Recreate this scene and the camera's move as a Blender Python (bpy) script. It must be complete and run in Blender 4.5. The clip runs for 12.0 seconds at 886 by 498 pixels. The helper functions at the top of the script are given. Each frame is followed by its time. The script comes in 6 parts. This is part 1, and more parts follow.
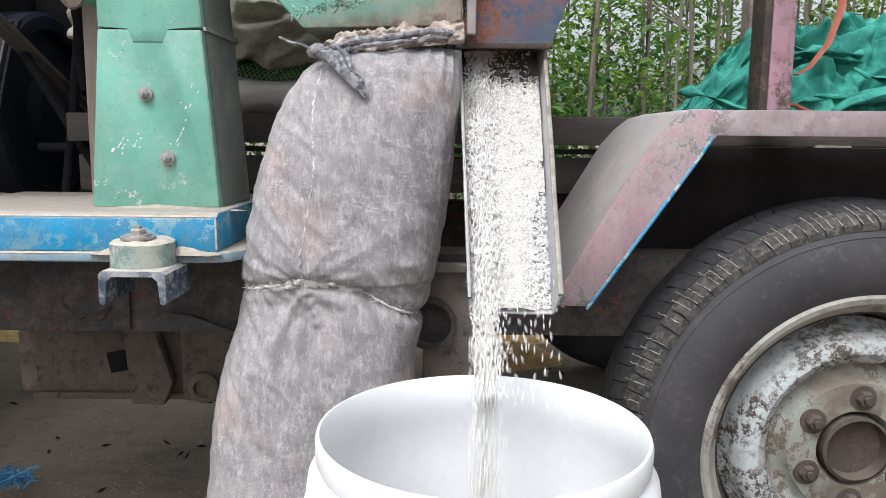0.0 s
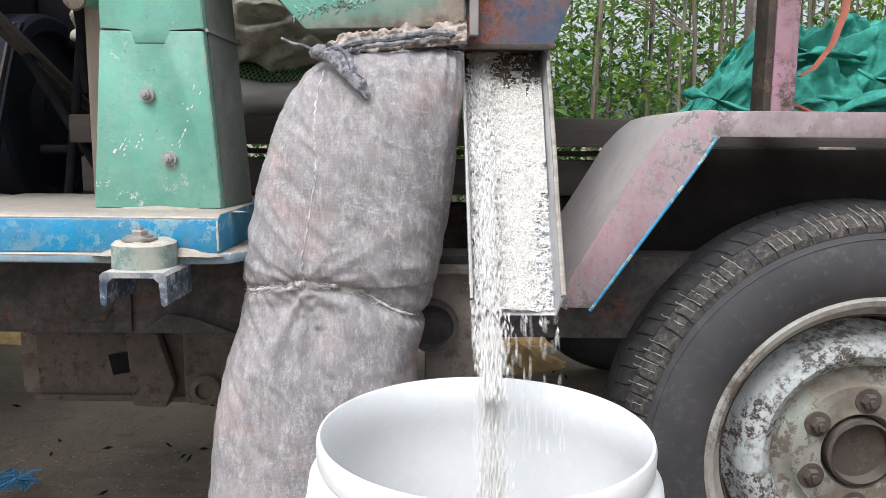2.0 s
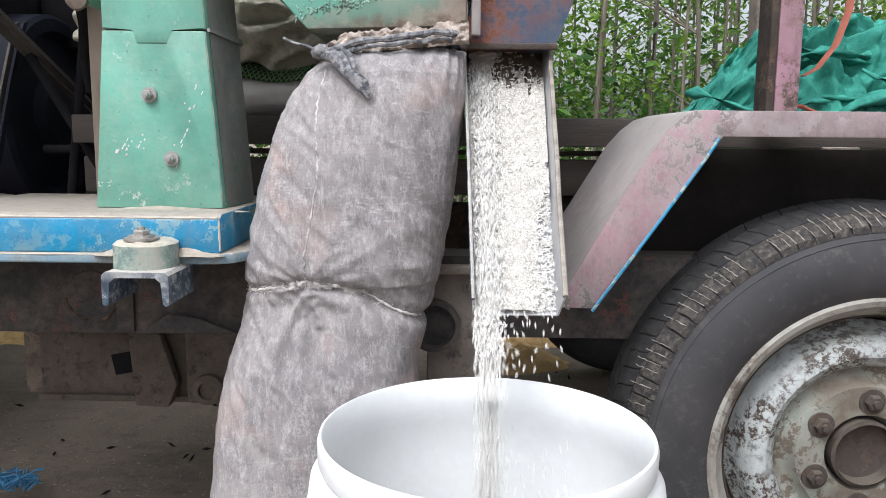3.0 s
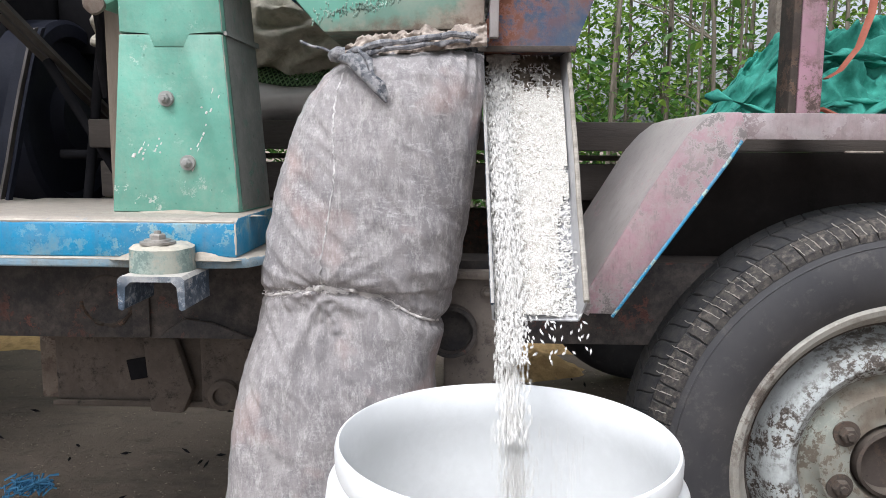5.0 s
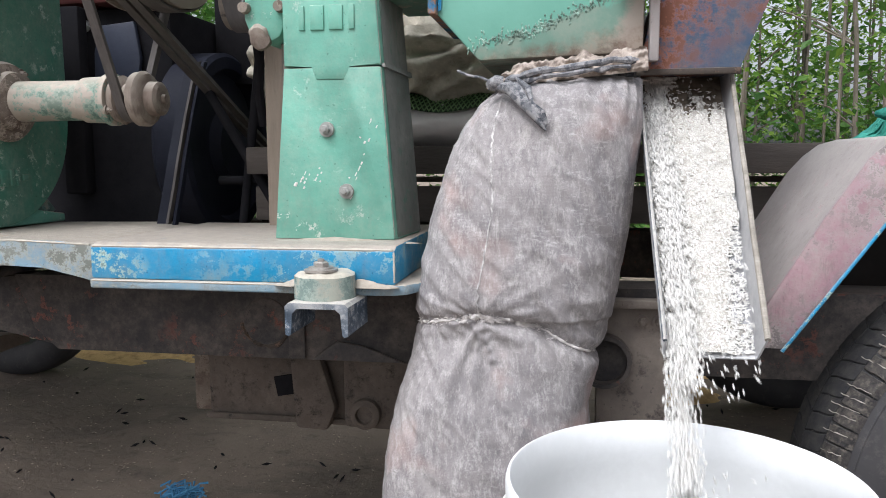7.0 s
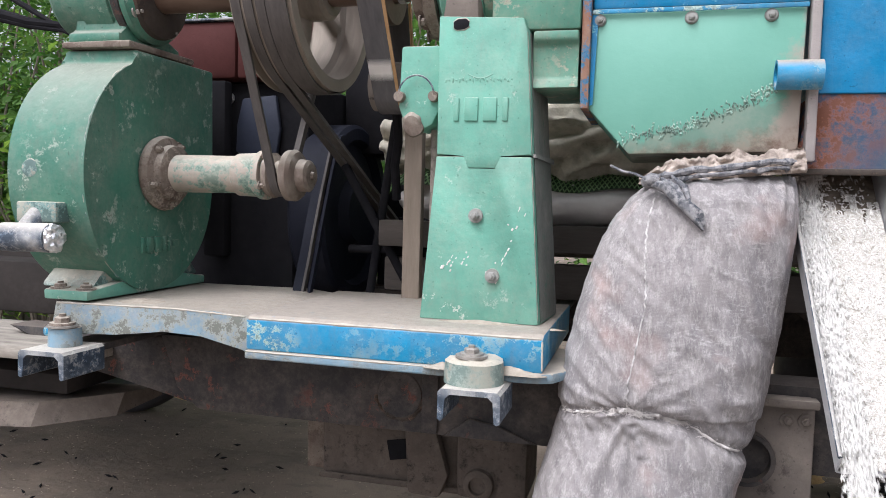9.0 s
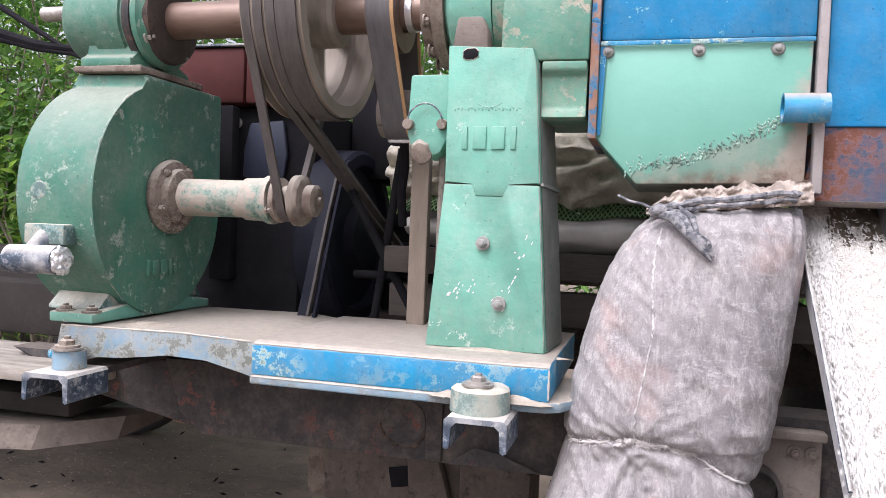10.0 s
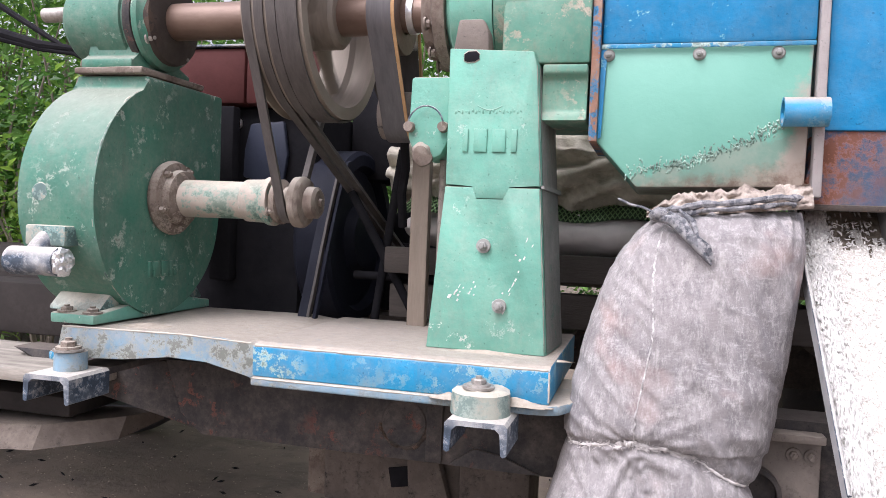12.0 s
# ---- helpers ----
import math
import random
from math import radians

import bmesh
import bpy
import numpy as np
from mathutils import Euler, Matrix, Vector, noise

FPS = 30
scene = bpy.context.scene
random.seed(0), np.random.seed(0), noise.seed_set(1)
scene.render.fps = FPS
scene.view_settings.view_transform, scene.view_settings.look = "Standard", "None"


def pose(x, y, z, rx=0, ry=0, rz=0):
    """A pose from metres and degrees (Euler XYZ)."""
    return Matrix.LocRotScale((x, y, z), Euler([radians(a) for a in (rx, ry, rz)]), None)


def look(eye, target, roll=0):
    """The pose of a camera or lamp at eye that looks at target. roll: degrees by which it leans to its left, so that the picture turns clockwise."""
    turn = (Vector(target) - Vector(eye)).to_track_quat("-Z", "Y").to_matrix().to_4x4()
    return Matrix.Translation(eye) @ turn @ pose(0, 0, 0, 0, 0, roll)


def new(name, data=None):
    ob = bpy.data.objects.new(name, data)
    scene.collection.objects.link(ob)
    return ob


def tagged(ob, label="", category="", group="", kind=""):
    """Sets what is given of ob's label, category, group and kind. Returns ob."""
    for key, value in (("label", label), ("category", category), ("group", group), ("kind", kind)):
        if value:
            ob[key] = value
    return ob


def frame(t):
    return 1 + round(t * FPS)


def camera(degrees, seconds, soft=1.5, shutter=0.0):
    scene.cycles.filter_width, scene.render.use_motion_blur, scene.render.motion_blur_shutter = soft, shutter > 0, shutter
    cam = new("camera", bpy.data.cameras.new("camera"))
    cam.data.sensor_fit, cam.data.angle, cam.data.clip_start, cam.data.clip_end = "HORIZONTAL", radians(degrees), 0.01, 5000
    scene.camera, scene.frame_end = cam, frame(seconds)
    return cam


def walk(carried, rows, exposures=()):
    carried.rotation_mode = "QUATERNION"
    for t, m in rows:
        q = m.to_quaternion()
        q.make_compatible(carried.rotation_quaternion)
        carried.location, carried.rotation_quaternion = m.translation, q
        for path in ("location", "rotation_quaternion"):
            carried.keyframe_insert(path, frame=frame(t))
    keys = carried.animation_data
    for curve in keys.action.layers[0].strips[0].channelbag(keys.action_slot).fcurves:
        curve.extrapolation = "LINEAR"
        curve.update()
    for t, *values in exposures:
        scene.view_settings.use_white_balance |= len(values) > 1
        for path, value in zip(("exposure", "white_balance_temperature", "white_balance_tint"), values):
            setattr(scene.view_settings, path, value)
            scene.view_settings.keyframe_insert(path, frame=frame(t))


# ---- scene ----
cam = camera(60.0, 12.0, soft=0.7, shutter=0.16)
PATH = [
    (0, (0.002, 0.0, 0.772), (-0.006, 1.978, 0.478), 0.5),
    (0.5, (0.004, 0.001, 0.772), (-0.009, 1.979, 0.48), 0.5),
    (1, (0.004, 0.0, 0.771), (-0.01, 1.979, 0.482), 0.5),
    (1.5, (0.005, 0.001, 0.771), (-0.012, 1.98, 0.482), 0.5),
    (2, (0.003, 0.003, 0.769), (-0.013, 1.982, 0.484), 0.5),
    (2.5, (0.005, 0.004, 0.769), (-0.016, 1.983, 0.483), 0.5),
    (4.5, (0.003, 0.01, 0.765), (-0.038, 1.991, 0.493), 0.4),
    (5, (-0.001, 0.015, 0.764), (-0.06, 1.996, 0.497), 0.4),
    (5.5, (-0.008, 0.021, 0.762), (-0.103, 2.002, 0.505), 0.3),
    (6, (-0.02, 0.02, 0.767), (-0.194, 1.996, 0.511), 0.0),
    (6.5, (-0.034, 0.017, 0.772), (-0.3, 1.984, 0.525), -0.2),
    (7, (-0.056, 0.019, 0.782), (-0.403, 1.974, 0.548), -0.3),
    (7.5, (-0.077, 0.019, 0.792), (-0.505, 1.961, 0.582), -0.2),
    (7.7, (-0.082, 0.019, 0.797), (-0.547, 1.954, 0.6), -0.0),
    (9.3, (-0.164, -0.025, 0.849), (-0.685, 1.902, 0.732), 1.6),
    (9.5, (-0.166, -0.025, 0.853), (-0.685, 1.903, 0.742), 1.8),
    (10, (-0.163, -0.025, 0.843), (-0.684, 1.905, 0.781), 2.2),
    (10.5, (-0.163, -0.025, 0.846), (-0.684, 1.905, 0.786), 2.3),
    (11, (-0.163, -0.025, 0.846), (-0.684, 1.905, 0.786), 2.3),
    (11.5, (-0.163, -0.025, 0.846), (-0.684, 1.905, 0.786), 2.3),
    (12, (-0.165, -0.028, 0.85), (-0.683, 1.903, 0.781), 2.3),
]
EXPOSURES = [(0, 0.55, 6060, 10.5), (7, 0.53, 6030, 11), (9.5, 0.63, 6050, 17), (10, 0.85, 6100, 20), (10.5, 0.84, 6100, 20), (12, 0.84, 6100, 20)]
walk(cam, [(t, look(eye, target, roll)) for t, eye, target, roll in PATH], EXPOSURES)

# ---- world and light ----
SUN_ELEV, SUN_ROT = radians(58), radians(205)
world = bpy.data.worlds.new("overcast_sky")
scene.world = world
world.use_nodes = True
wn = world.node_tree
sky = wn.nodes.new("ShaderNodeTexSky")
sky.sky_type = "NISHITA"
sky.sun_disc = False
sky.sun_elevation, sky.sun_rotation = SUN_ELEV, SUN_ROT
sky.air_density, sky.dust_density, sky.ozone_density = 0.8, 6.0, 0.7
wn.nodes["Background"].inputs["Strength"].default_value = 0.15
haze = wn.nodes.new("ShaderNodeHueSaturation")  # thin cloud pales the sky
haze.inputs["Saturation"].default_value, haze.inputs["Value"].default_value = 0.18, 1.2
wn.links.new(sky.outputs["Color"], haze.inputs["Color"])
wn.links.new(haze.outputs["Color"], wn.nodes["Background"].inputs["Color"])
sun = new("sun", bpy.data.lights.new("sun", "SUN"))
sun.data.energy, sun.data.angle, sun.data.color = 0.9, radians(30), (1.0, 0.98, 0.95)
sun.rotation_euler = (radians(34), radians(-8), radians(-18))

# ---- materials ----
def material(name):
    m = bpy.data.materials.new(name)
    m.use_nodes = True
    return m, m.node_tree, m.node_tree.nodes["Principled BSDF"]


def coords(nt, scale, stretch=(1, 1, 1)):
    tc = nt.nodes.new("ShaderNodeTexCoord")
    mp = nt.nodes.new("ShaderNodeMapping")
    mp.inputs["Scale"].default_value = [scale * s for s in stretch]
    nt.links.new(tc.outputs["Object"], mp.inputs["Vector"])
    return mp.outputs["Vector"]


def noise_node(nt, scale, detail=5, rough=0.6, stretch=(1, 1, 1), off=0.0):
    n = nt.nodes.new("ShaderNodeTexNoise")
    n.inputs["Scale"].default_value = 1.0
    n.inputs["Detail"].default_value, n.inputs["Roughness"].default_value = detail, rough
    mp = coords(nt, scale, stretch)
    mp.node.inputs["Location"].default_value = (off, off * 1.7, off * 0.6)
    nt.links.new(mp, n.inputs["Vector"])
    return n.outputs["Fac"]


def ramp(nt, fac, lo, hi):
    r = nt.nodes.new("ShaderNodeMapRange")
    r.inputs["From Min"].default_value, r.inputs["From Max"].default_value = lo, hi
    nt.links.new(fac, r.inputs["Value"])
    return r.outputs["Result"]


def mix(nt, fac, a, b):
    n = nt.nodes.new("ShaderNodeMix")
    n.data_type = "RGBA"
    for key, v in ((0, fac), (6, a), (7, b)):
        if isinstance(v, (int, float)):
            n.inputs[key].default_value = v
        elif isinstance(v, tuple):
            n.inputs[key].default_value = (*v, 1)
        else:
            nt.links.new(v, n.inputs[key])
    return n.outputs[2]


def times(nt, a, b):
    n = nt.nodes.new("ShaderNodeMath")
    n.operation = "MULTIPLY"
    for key, v in ((0, a), (1, b)):
        if isinstance(v, (int, float)):
            n.inputs[key].default_value = v
        else:
            nt.links.new(v, n.inputs[key])
    return n.outputs[0]


def bumped(nt, bsdf, fac, strength, dist=0.002):
    b = nt.nodes.new("ShaderNodeBump")
    b.inputs["Strength"].default_value, b.inputs["Distance"].default_value = strength, dist
    nt.links.new(fac, b.inputs["Height"])
    nt.links.new(b.outputs["Normal"], bsdf.inputs["Normal"])


def worn_paint(name, paint, chip, chips=0.62, dust=(0.5, 0.45, 0.38), dusty=0.35, top=0.7, rough=0.5, metal=0.0, scale=1.0, soft=0.02):
    """Old paint with fading, chips down to another colour, and dust that has settled, most on what faces up."""
    m, nt, bsdf = material(name)
    fade = ramp(nt, noise_node(nt, 9 * scale, 5, 0.65, off=3.1), 0.3, 0.72)
    col = mix(nt, fade, tuple(c * 0.66 for c in paint), paint)
    fine = noise_node(nt, 75 * scale, 6, 0.75, off=11.0)
    film = ramp(nt, noise_node(nt, 14 * scale, 7, 0.78, off=5.2), 0.40, 0.72)
    col = mix(nt, times(nt, times(nt, film, ramp(nt, fine, 0.25, 0.6)), dusty), col, dust)
    streak = ramp(nt, noise_node(nt, 34 * scale, 6, 0.75, (1.6, 1.6, 0.35), off=15.2), 0.52, 0.70)
    col = mix(nt, times(nt, streak, dusty * 0.6), col, tuple(0.45 * c for c in dust))
    chipping = noise_node(nt, 30 * scale, 8, 0.78, off=7.7)
    patch = ramp(nt, noise_node(nt, 5 * scale, 3, 0.55, off=1.3), 0.38, 0.56)
    chipped = times(nt, ramp(nt, chipping, chips - 0.03 - 0.5 * soft, chips - 0.03 + 0.5 * soft), patch)
    col = mix(nt, chipped, col, chip)
    col = mix(nt, times(nt, ramp(nt, chipping, chips + 0.015, chips + 0.03), patch), col, tuple(0.5 * c for c in chip))
    pits = ramp(nt, noise_node(nt, 170 * scale, 3, 0.6, off=19.0), 0.66, 0.71)
    col = mix(nt, times(nt, pits, 0.6), col, tuple(0.35 * c for c in paint))
    geo = nt.nodes.new("ShaderNodeNewGeometry")
    sep = nt.nodes.new("ShaderNodeSeparateXYZ")
    nt.links.new(geo.outputs["Normal"], sep.inputs["Vector"])
    up = ramp(nt, sep.outputs["Z"], 0.35, 0.85)
    grain = ramp(nt, noise_node(nt, 40 * scale, 6, 0.75, off=2.2), 0.12, 0.42)
    col = mix(nt, times(nt, times(nt, up, grain), top), col, mix(nt, ramp(nt, fine, 0.3, 0.7), tuple(0.8 * c for c in dust), tuple(min(1, 1.12 * c) for c in dust)))
    nt.links.new(col, bsdf.inputs["Base Color"])
    bsdf.inputs["Roughness"].default_value, bsdf.inputs["Metallic"].default_value = rough, metal
    bsdf.inputs["Specular IOR Level"].default_value = 0.3
    low = noise_node(nt, 16 * scale, 4, 0.6, off=4.0)
    h = nt.nodes.new("ShaderNodeMath")
    h.operation = "MULTIPLY_ADD"
    nt.links.new(chipped, h.inputs[0])
    h.inputs[1].default_value = -0.25
    nt.links.new(low, h.inputs[2])
    k = nt.nodes.new("ShaderNodeMath")
    k.operation = "MULTIPLY_ADD"
    nt.links.new(fine, k.inputs[0])
    k.inputs[1].default_value = 0.30
    nt.links.new(h.outputs[0], k.inputs[2])
    bumped(nt, bsdf, k.outputs[0], 0.6, 0.004)
    return m


def plain(name, a, b, rough=0.7, metal=0.0, scale=20.0, bump=0.3, stretch=(1, 1, 1), lo=0.35, hi=0.65, dist=0.002, fine=90.0, gloss=0.4):
    m, nt, bsdf = material(name)
    f1 = ramp(nt, noise_node(nt, scale, 6, 0.65, stretch), lo, hi)
    f2 = noise_node(nt, fine, 4, 0.7, stretch, off=9.0)
    col = mix(nt, f1, a, b)
    col = mix(nt, ramp(nt, f2, 0.35, 0.75), col, tuple(0.5 * (p + q) for p, q in zip(a, b)))
    nt.links.new(col, bsdf.inputs["Base Color"])
    bsdf.inputs["Roughness"].default_value, bsdf.inputs["Metallic"].default_value = rough, metal
    bsdf.inputs["Specular IOR Level"].default_value = gloss
    bumped(nt, bsdf, f2, bump, dist)
    return m


GREEN = worn_paint("green_enamel", (0.155, 0.40, 0.305), (0.60, 0.63, 0.57), 0.64, dust=(0.46, 0.44, 0.37), dusty=0.30, top=0.9)
GREEN_CLEAN = worn_paint("green_enamel_on_panel", (0.20, 0.49, 0.37), (0.20, 0.11, 0.07), 0.64, dusty=0.20, top=0.6)
GREEN_DULL = worn_paint("dulled_green_enamel", (0.115, 0.30, 0.215), (0.42, 0.36, 0.28), 0.60, dust=(0.36, 0.31, 0.24), dusty=0.55, top=0.75)
BLUE = worn_paint("blue_enamel", (0.014, 0.27, 0.49), (0.36, 0.48, 0.44), 0.56, dust=(0.35, 0.31, 0.265), dusty=0.42, top=1.0)
BLUE_GREY = worn_paint("blue_enamel_worn_grey", (0.20, 0.33, 0.42), (0.30, 0.31, 0.27), 0.52, dust=(0.36, 0.32, 0.27), dusty=0.8, top=1.0, soft=0.09)
BLUE_CLEAN = worn_paint("blue_enamel_on_sheet", (0.006, 0.235, 0.48), (0.25, 0.52, 0.55), 0.66, dusty=0.14, top=0.3, rough=0.42)
PINK = worn_paint("pink_paint_over_steel", (0.42, 0.262, 0.292), (0.37, 0.325, 0.315), 0.52, dust=(0.38, 0.335, 0.315), dusty=1.0, top=0.9, scale=1.7, soft=0.05)
RAILPAINT = worn_paint("greyed_pink_rail_paint", (0.27, 0.205, 0.21), (0.50, 0.455, 0.45), 0.53, dust=(0.33, 0.285, 0.275), dusty=0.9, top=0.9)
PINK_FLAKED = worn_paint("flaking_pink_paint", (0.42, 0.235, 0.29), (0.17, 0.115, 0.105), 0.535, dust=(0.30, 0.24, 0.22), dusty=0.8, top=0.9)
DUSTY = worn_paint("dust_covered_sheet", (0.40, 0.36, 0.345), (0.42, 0.30, 0.30), 0.62, dust=(0.33, 0.30, 0.275), dusty=0.7, top=0.5)
RUST = worn_paint("rusty_blue_sheet", (0.040, 0.085, 0.155), (0.27, 0.105, 0.060), 0.525, dust=(0.17, 0.13, 0.105), dusty=0.7, rough=0.75, scale=0.8, soft=0.10)
RUSTY = worn_paint("rusted_steel", (0.135, 0.098, 0.078), (0.30, 0.25, 0.205), 0.5, dusty=0.5, rough=0.85)
CLAMP = worn_paint("dust_caked_casting", (0.36, 0.37, 0.31), (0.17, 0.27, 0.25), 0.50, dust=(0.50, 0.45, 0.37), dusty=0.8, top=0.9)
CHANNEL = worn_paint("galvanised_channel_steel", (0.30, 0.315, 0.33), (0.085, 0.115, 0.155), 0.47, dust=(0.56, 0.52, 0.46), dusty=0.9, top=0.85, scale=2.6)
BLACK_STEEL = worn_paint("black_chassis_steel_and_shade", (0.036, 0.034, 0.035), (0.15, 0.065, 0.05), 0.62, dust=(0.155, 0.128, 0.108), dusty=0.85, top=0.6, rough=0.75)
GREASE = worn_paint("muddy_cast_steel", (0.195, 0.165, 0.142), (0.10, 0.085, 0.075), 0.60, dust=(0.30, 0.255, 0.21), dusty=0.6, rough=0.85)
# darker copy of GREASE: mud, plus the shading under the frame as colour
MUDDY = worn_paint("muddy_casting_with_shade", (0.120, 0.098, 0.082), (0.060, 0.050, 0.044), 0.60, dust=(0.20, 0.165, 0.135), dusty=0.7, rough=0.9, soft=0.08)
# near black; on the engine this puts its deep shade into the colour
DARK = plain("near_black_and_shade", (0.010, 0.010, 0.012), (0.022, 0.021, 0.023), 0.9, 0.0, 14, gloss=0.06)
# dark panel tone; on the left timber it stands for shade
INNER = plain("dark_mudguard_and_shaded_board", (0.018, 0.016, 0.015), (0.042, 0.036, 0.033), 0.85, 0.0, 7, gloss=0.1)
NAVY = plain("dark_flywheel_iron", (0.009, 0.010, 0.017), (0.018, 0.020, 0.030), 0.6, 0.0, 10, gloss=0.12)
SHEET = plain("dull_blue_black_sheet", (0.022, 0.026, 0.042), (0.040, 0.046, 0.068), 0.5, 0.0, 8, gloss=0.25)
MAROON = plain("maroon_tank_paint", (0.050, 0.014, 0.013), (0.088, 0.029, 0.026), 0.7, 0.0, 9, gloss=0.15)
SHAFT = plain("brown_oily_shaft", (0.12, 0.075, 0.055), (0.22, 0.15, 0.115), 0.45, 0.3, 16, stretch=(0.4, 1, 1))
IRON = plain("dusty_cast_iron", (0.20, 0.20, 0.185), (0.36, 0.355, 0.33), 0.6, 0.2, 18)
PULLEY = plain("brown_dusty_pulley_iron", (0.155, 0.125, 0.098), (0.30, 0.255, 0.21), 0.6, 0.15, 18, stretch=(3, 1, 1))
TUBE = worn_paint("dusty_green_tube", (0.42, 0.36, 0.30), (0.18, 0.29, 0.235), 0.53, dust=(0.55, 0.48, 0.40), dusty=0.5, top=0.7)
BELT = plain("worn_rubber_belt", (0.055, 0.047, 0.044), (0.10, 0.088, 0.08), 0.75, 0, 30, stretch=(4, 1, 1))
FLATBELT = plain("flat_canvas_belt", (0.07, 0.065, 0.068), (0.125, 0.115, 0.115), 0.8, 0, 30, stretch=(3, 1, 0.3))
BELTEDGE = plain("tan_belt_edge", (0.36, 0.20, 0.09), (0.48, 0.30, 0.15), 0.85, 0, 40)
ALU = plain("scratched_aluminium", (0.62, 0.62, 0.62), (0.85, 0.85, 0.85), 0.3, 0.8, 60)
STEEL = plain("worn_bolt_steel", (0.22, 0.2, 0.18), (0.45, 0.42, 0.38), 0.5, 0.5, 120)
WOOD = plain("weathered_wood", (0.17, 0.135, 0.105), (0.29, 0.235, 0.185), 0.85, 0, 8, 0.5, (4, 4, 0.5))
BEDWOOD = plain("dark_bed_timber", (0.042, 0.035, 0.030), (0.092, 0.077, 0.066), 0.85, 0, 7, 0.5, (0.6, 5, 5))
PALEWOOD = plain("pale_dusty_board", (0.14, 0.122, 0.102), (0.38, 0.345, 0.295), 0.85, 0, 11, 0.4, (0.6, 5, 5))
WHITE = plain("white_bucket_plastic", (0.75, 0.755, 0.74), (0.85, 0.855, 0.85), 0.40, 0, 9, 0.10, lo=0.30, hi=0.55)
def let_light_through(m, share, tint):
    """Thin plastic: part of the light goes through the wall."""
    nt = m.node_tree
    tr = nt.nodes.new("ShaderNodeBsdfTranslucent")
    tr.inputs["Color"].default_value = (*tint, 1)
    sh = nt.nodes.new("ShaderNodeMixShader")
    sh.inputs[0].default_value = share
    nt.links.new(nt.nodes["Principled BSDF"].outputs[0], sh.inputs[1])
    nt.links.new(tr.outputs[0], sh.inputs[2])
    nt.links.new(sh.outputs[0], nt.nodes["Material Output"].inputs["Surface"])


let_light_through(WHITE, 0.12, (0.86, 0.87, 0.85))
TIN = plain("dull_tinplate", (0.30, 0.30, 0.31), (0.50, 0.49, 0.485), 0.5, 0.3, 22)
GRAIN = plain("milled_rice", (0.60, 0.58, 0.54), (0.75, 0.73, 0.70), 0.6, 0, 400, 0.1)
SEAM = plain("chalky_seam_thread", (0.27, 0.255, 0.25), (0.62, 0.59, 0.57), 0.9, 0, 130, lo=0.42, hi=0.58)
CORD = plain("dusty_white_cord", (0.46, 0.43, 0.41), (0.74, 0.70, 0.67), 0.9, 0, 90)
RAG = plain("grey_twisted_rag", (0.045, 0.05, 0.062), (0.30, 0.29, 0.29), 0.9, 0, 95, 0.8, lo=0.44, hi=0.56)
NETTING = plain("green_shade_net", (0.006, 0.11, 0.08), (0.06, 0.35, 0.27), 0.8, 0, 26, 0.8, fine=160)
ORANGE = plain("faded_orange_strap", (0.22, 0.055, 0.032), (0.33, 0.11, 0.07), 0.8, 0, 30)
GREYSACK = plain("grey_woven_sack", (0.58, 0.54, 0.52), (0.72, 0.68, 0.64), 0.9, 0, 14, 0.4)
BROWNSACK = plain("brown_woven_sack", (0.30, 0.27, 0.21), (0.64, 0.59, 0.49), 0.9, 0, 30, 0.7)
MESHBAND = plain("dark_green_mesh_band", (0.02, 0.04, 0.02), (0.06, 0.09, 0.05), 0.9, 0, 150, 0.8, lo=0.45, hi=0.55)
NETCORD = plain("green_mesh_cord", (0.10, 0.19, 0.08), (0.22, 0.33, 0.15), 0.9, 0, 60)
BARK = plain("grey_brown_bark", (0.10, 0.083, 0.062), (0.23, 0.20, 0.16), 0.9, 0, 12, 0.6, (3, 3, 0.6))
# golden husk, its colour raised to stand for sunlight on the mounds
HUSK = plain("husk_brightened_for_sun", (0.26, 0.165, 0.07), (0.56, 0.37, 0.16), 0.9, 0, 26, 0.8, lo=0.36, hi=0.54, fine=220)
FADEDBLUE = plain("blue_plastic_rope", (0.03, 0.16, 0.33), (0.12, 0.34, 0.55), 0.7, 0, 60)
PALEHUSK = plain("scattered_grain", (0.26, 0.21, 0.155), (0.46, 0.39, 0.30), 0.9, 0, 300, 0.1)


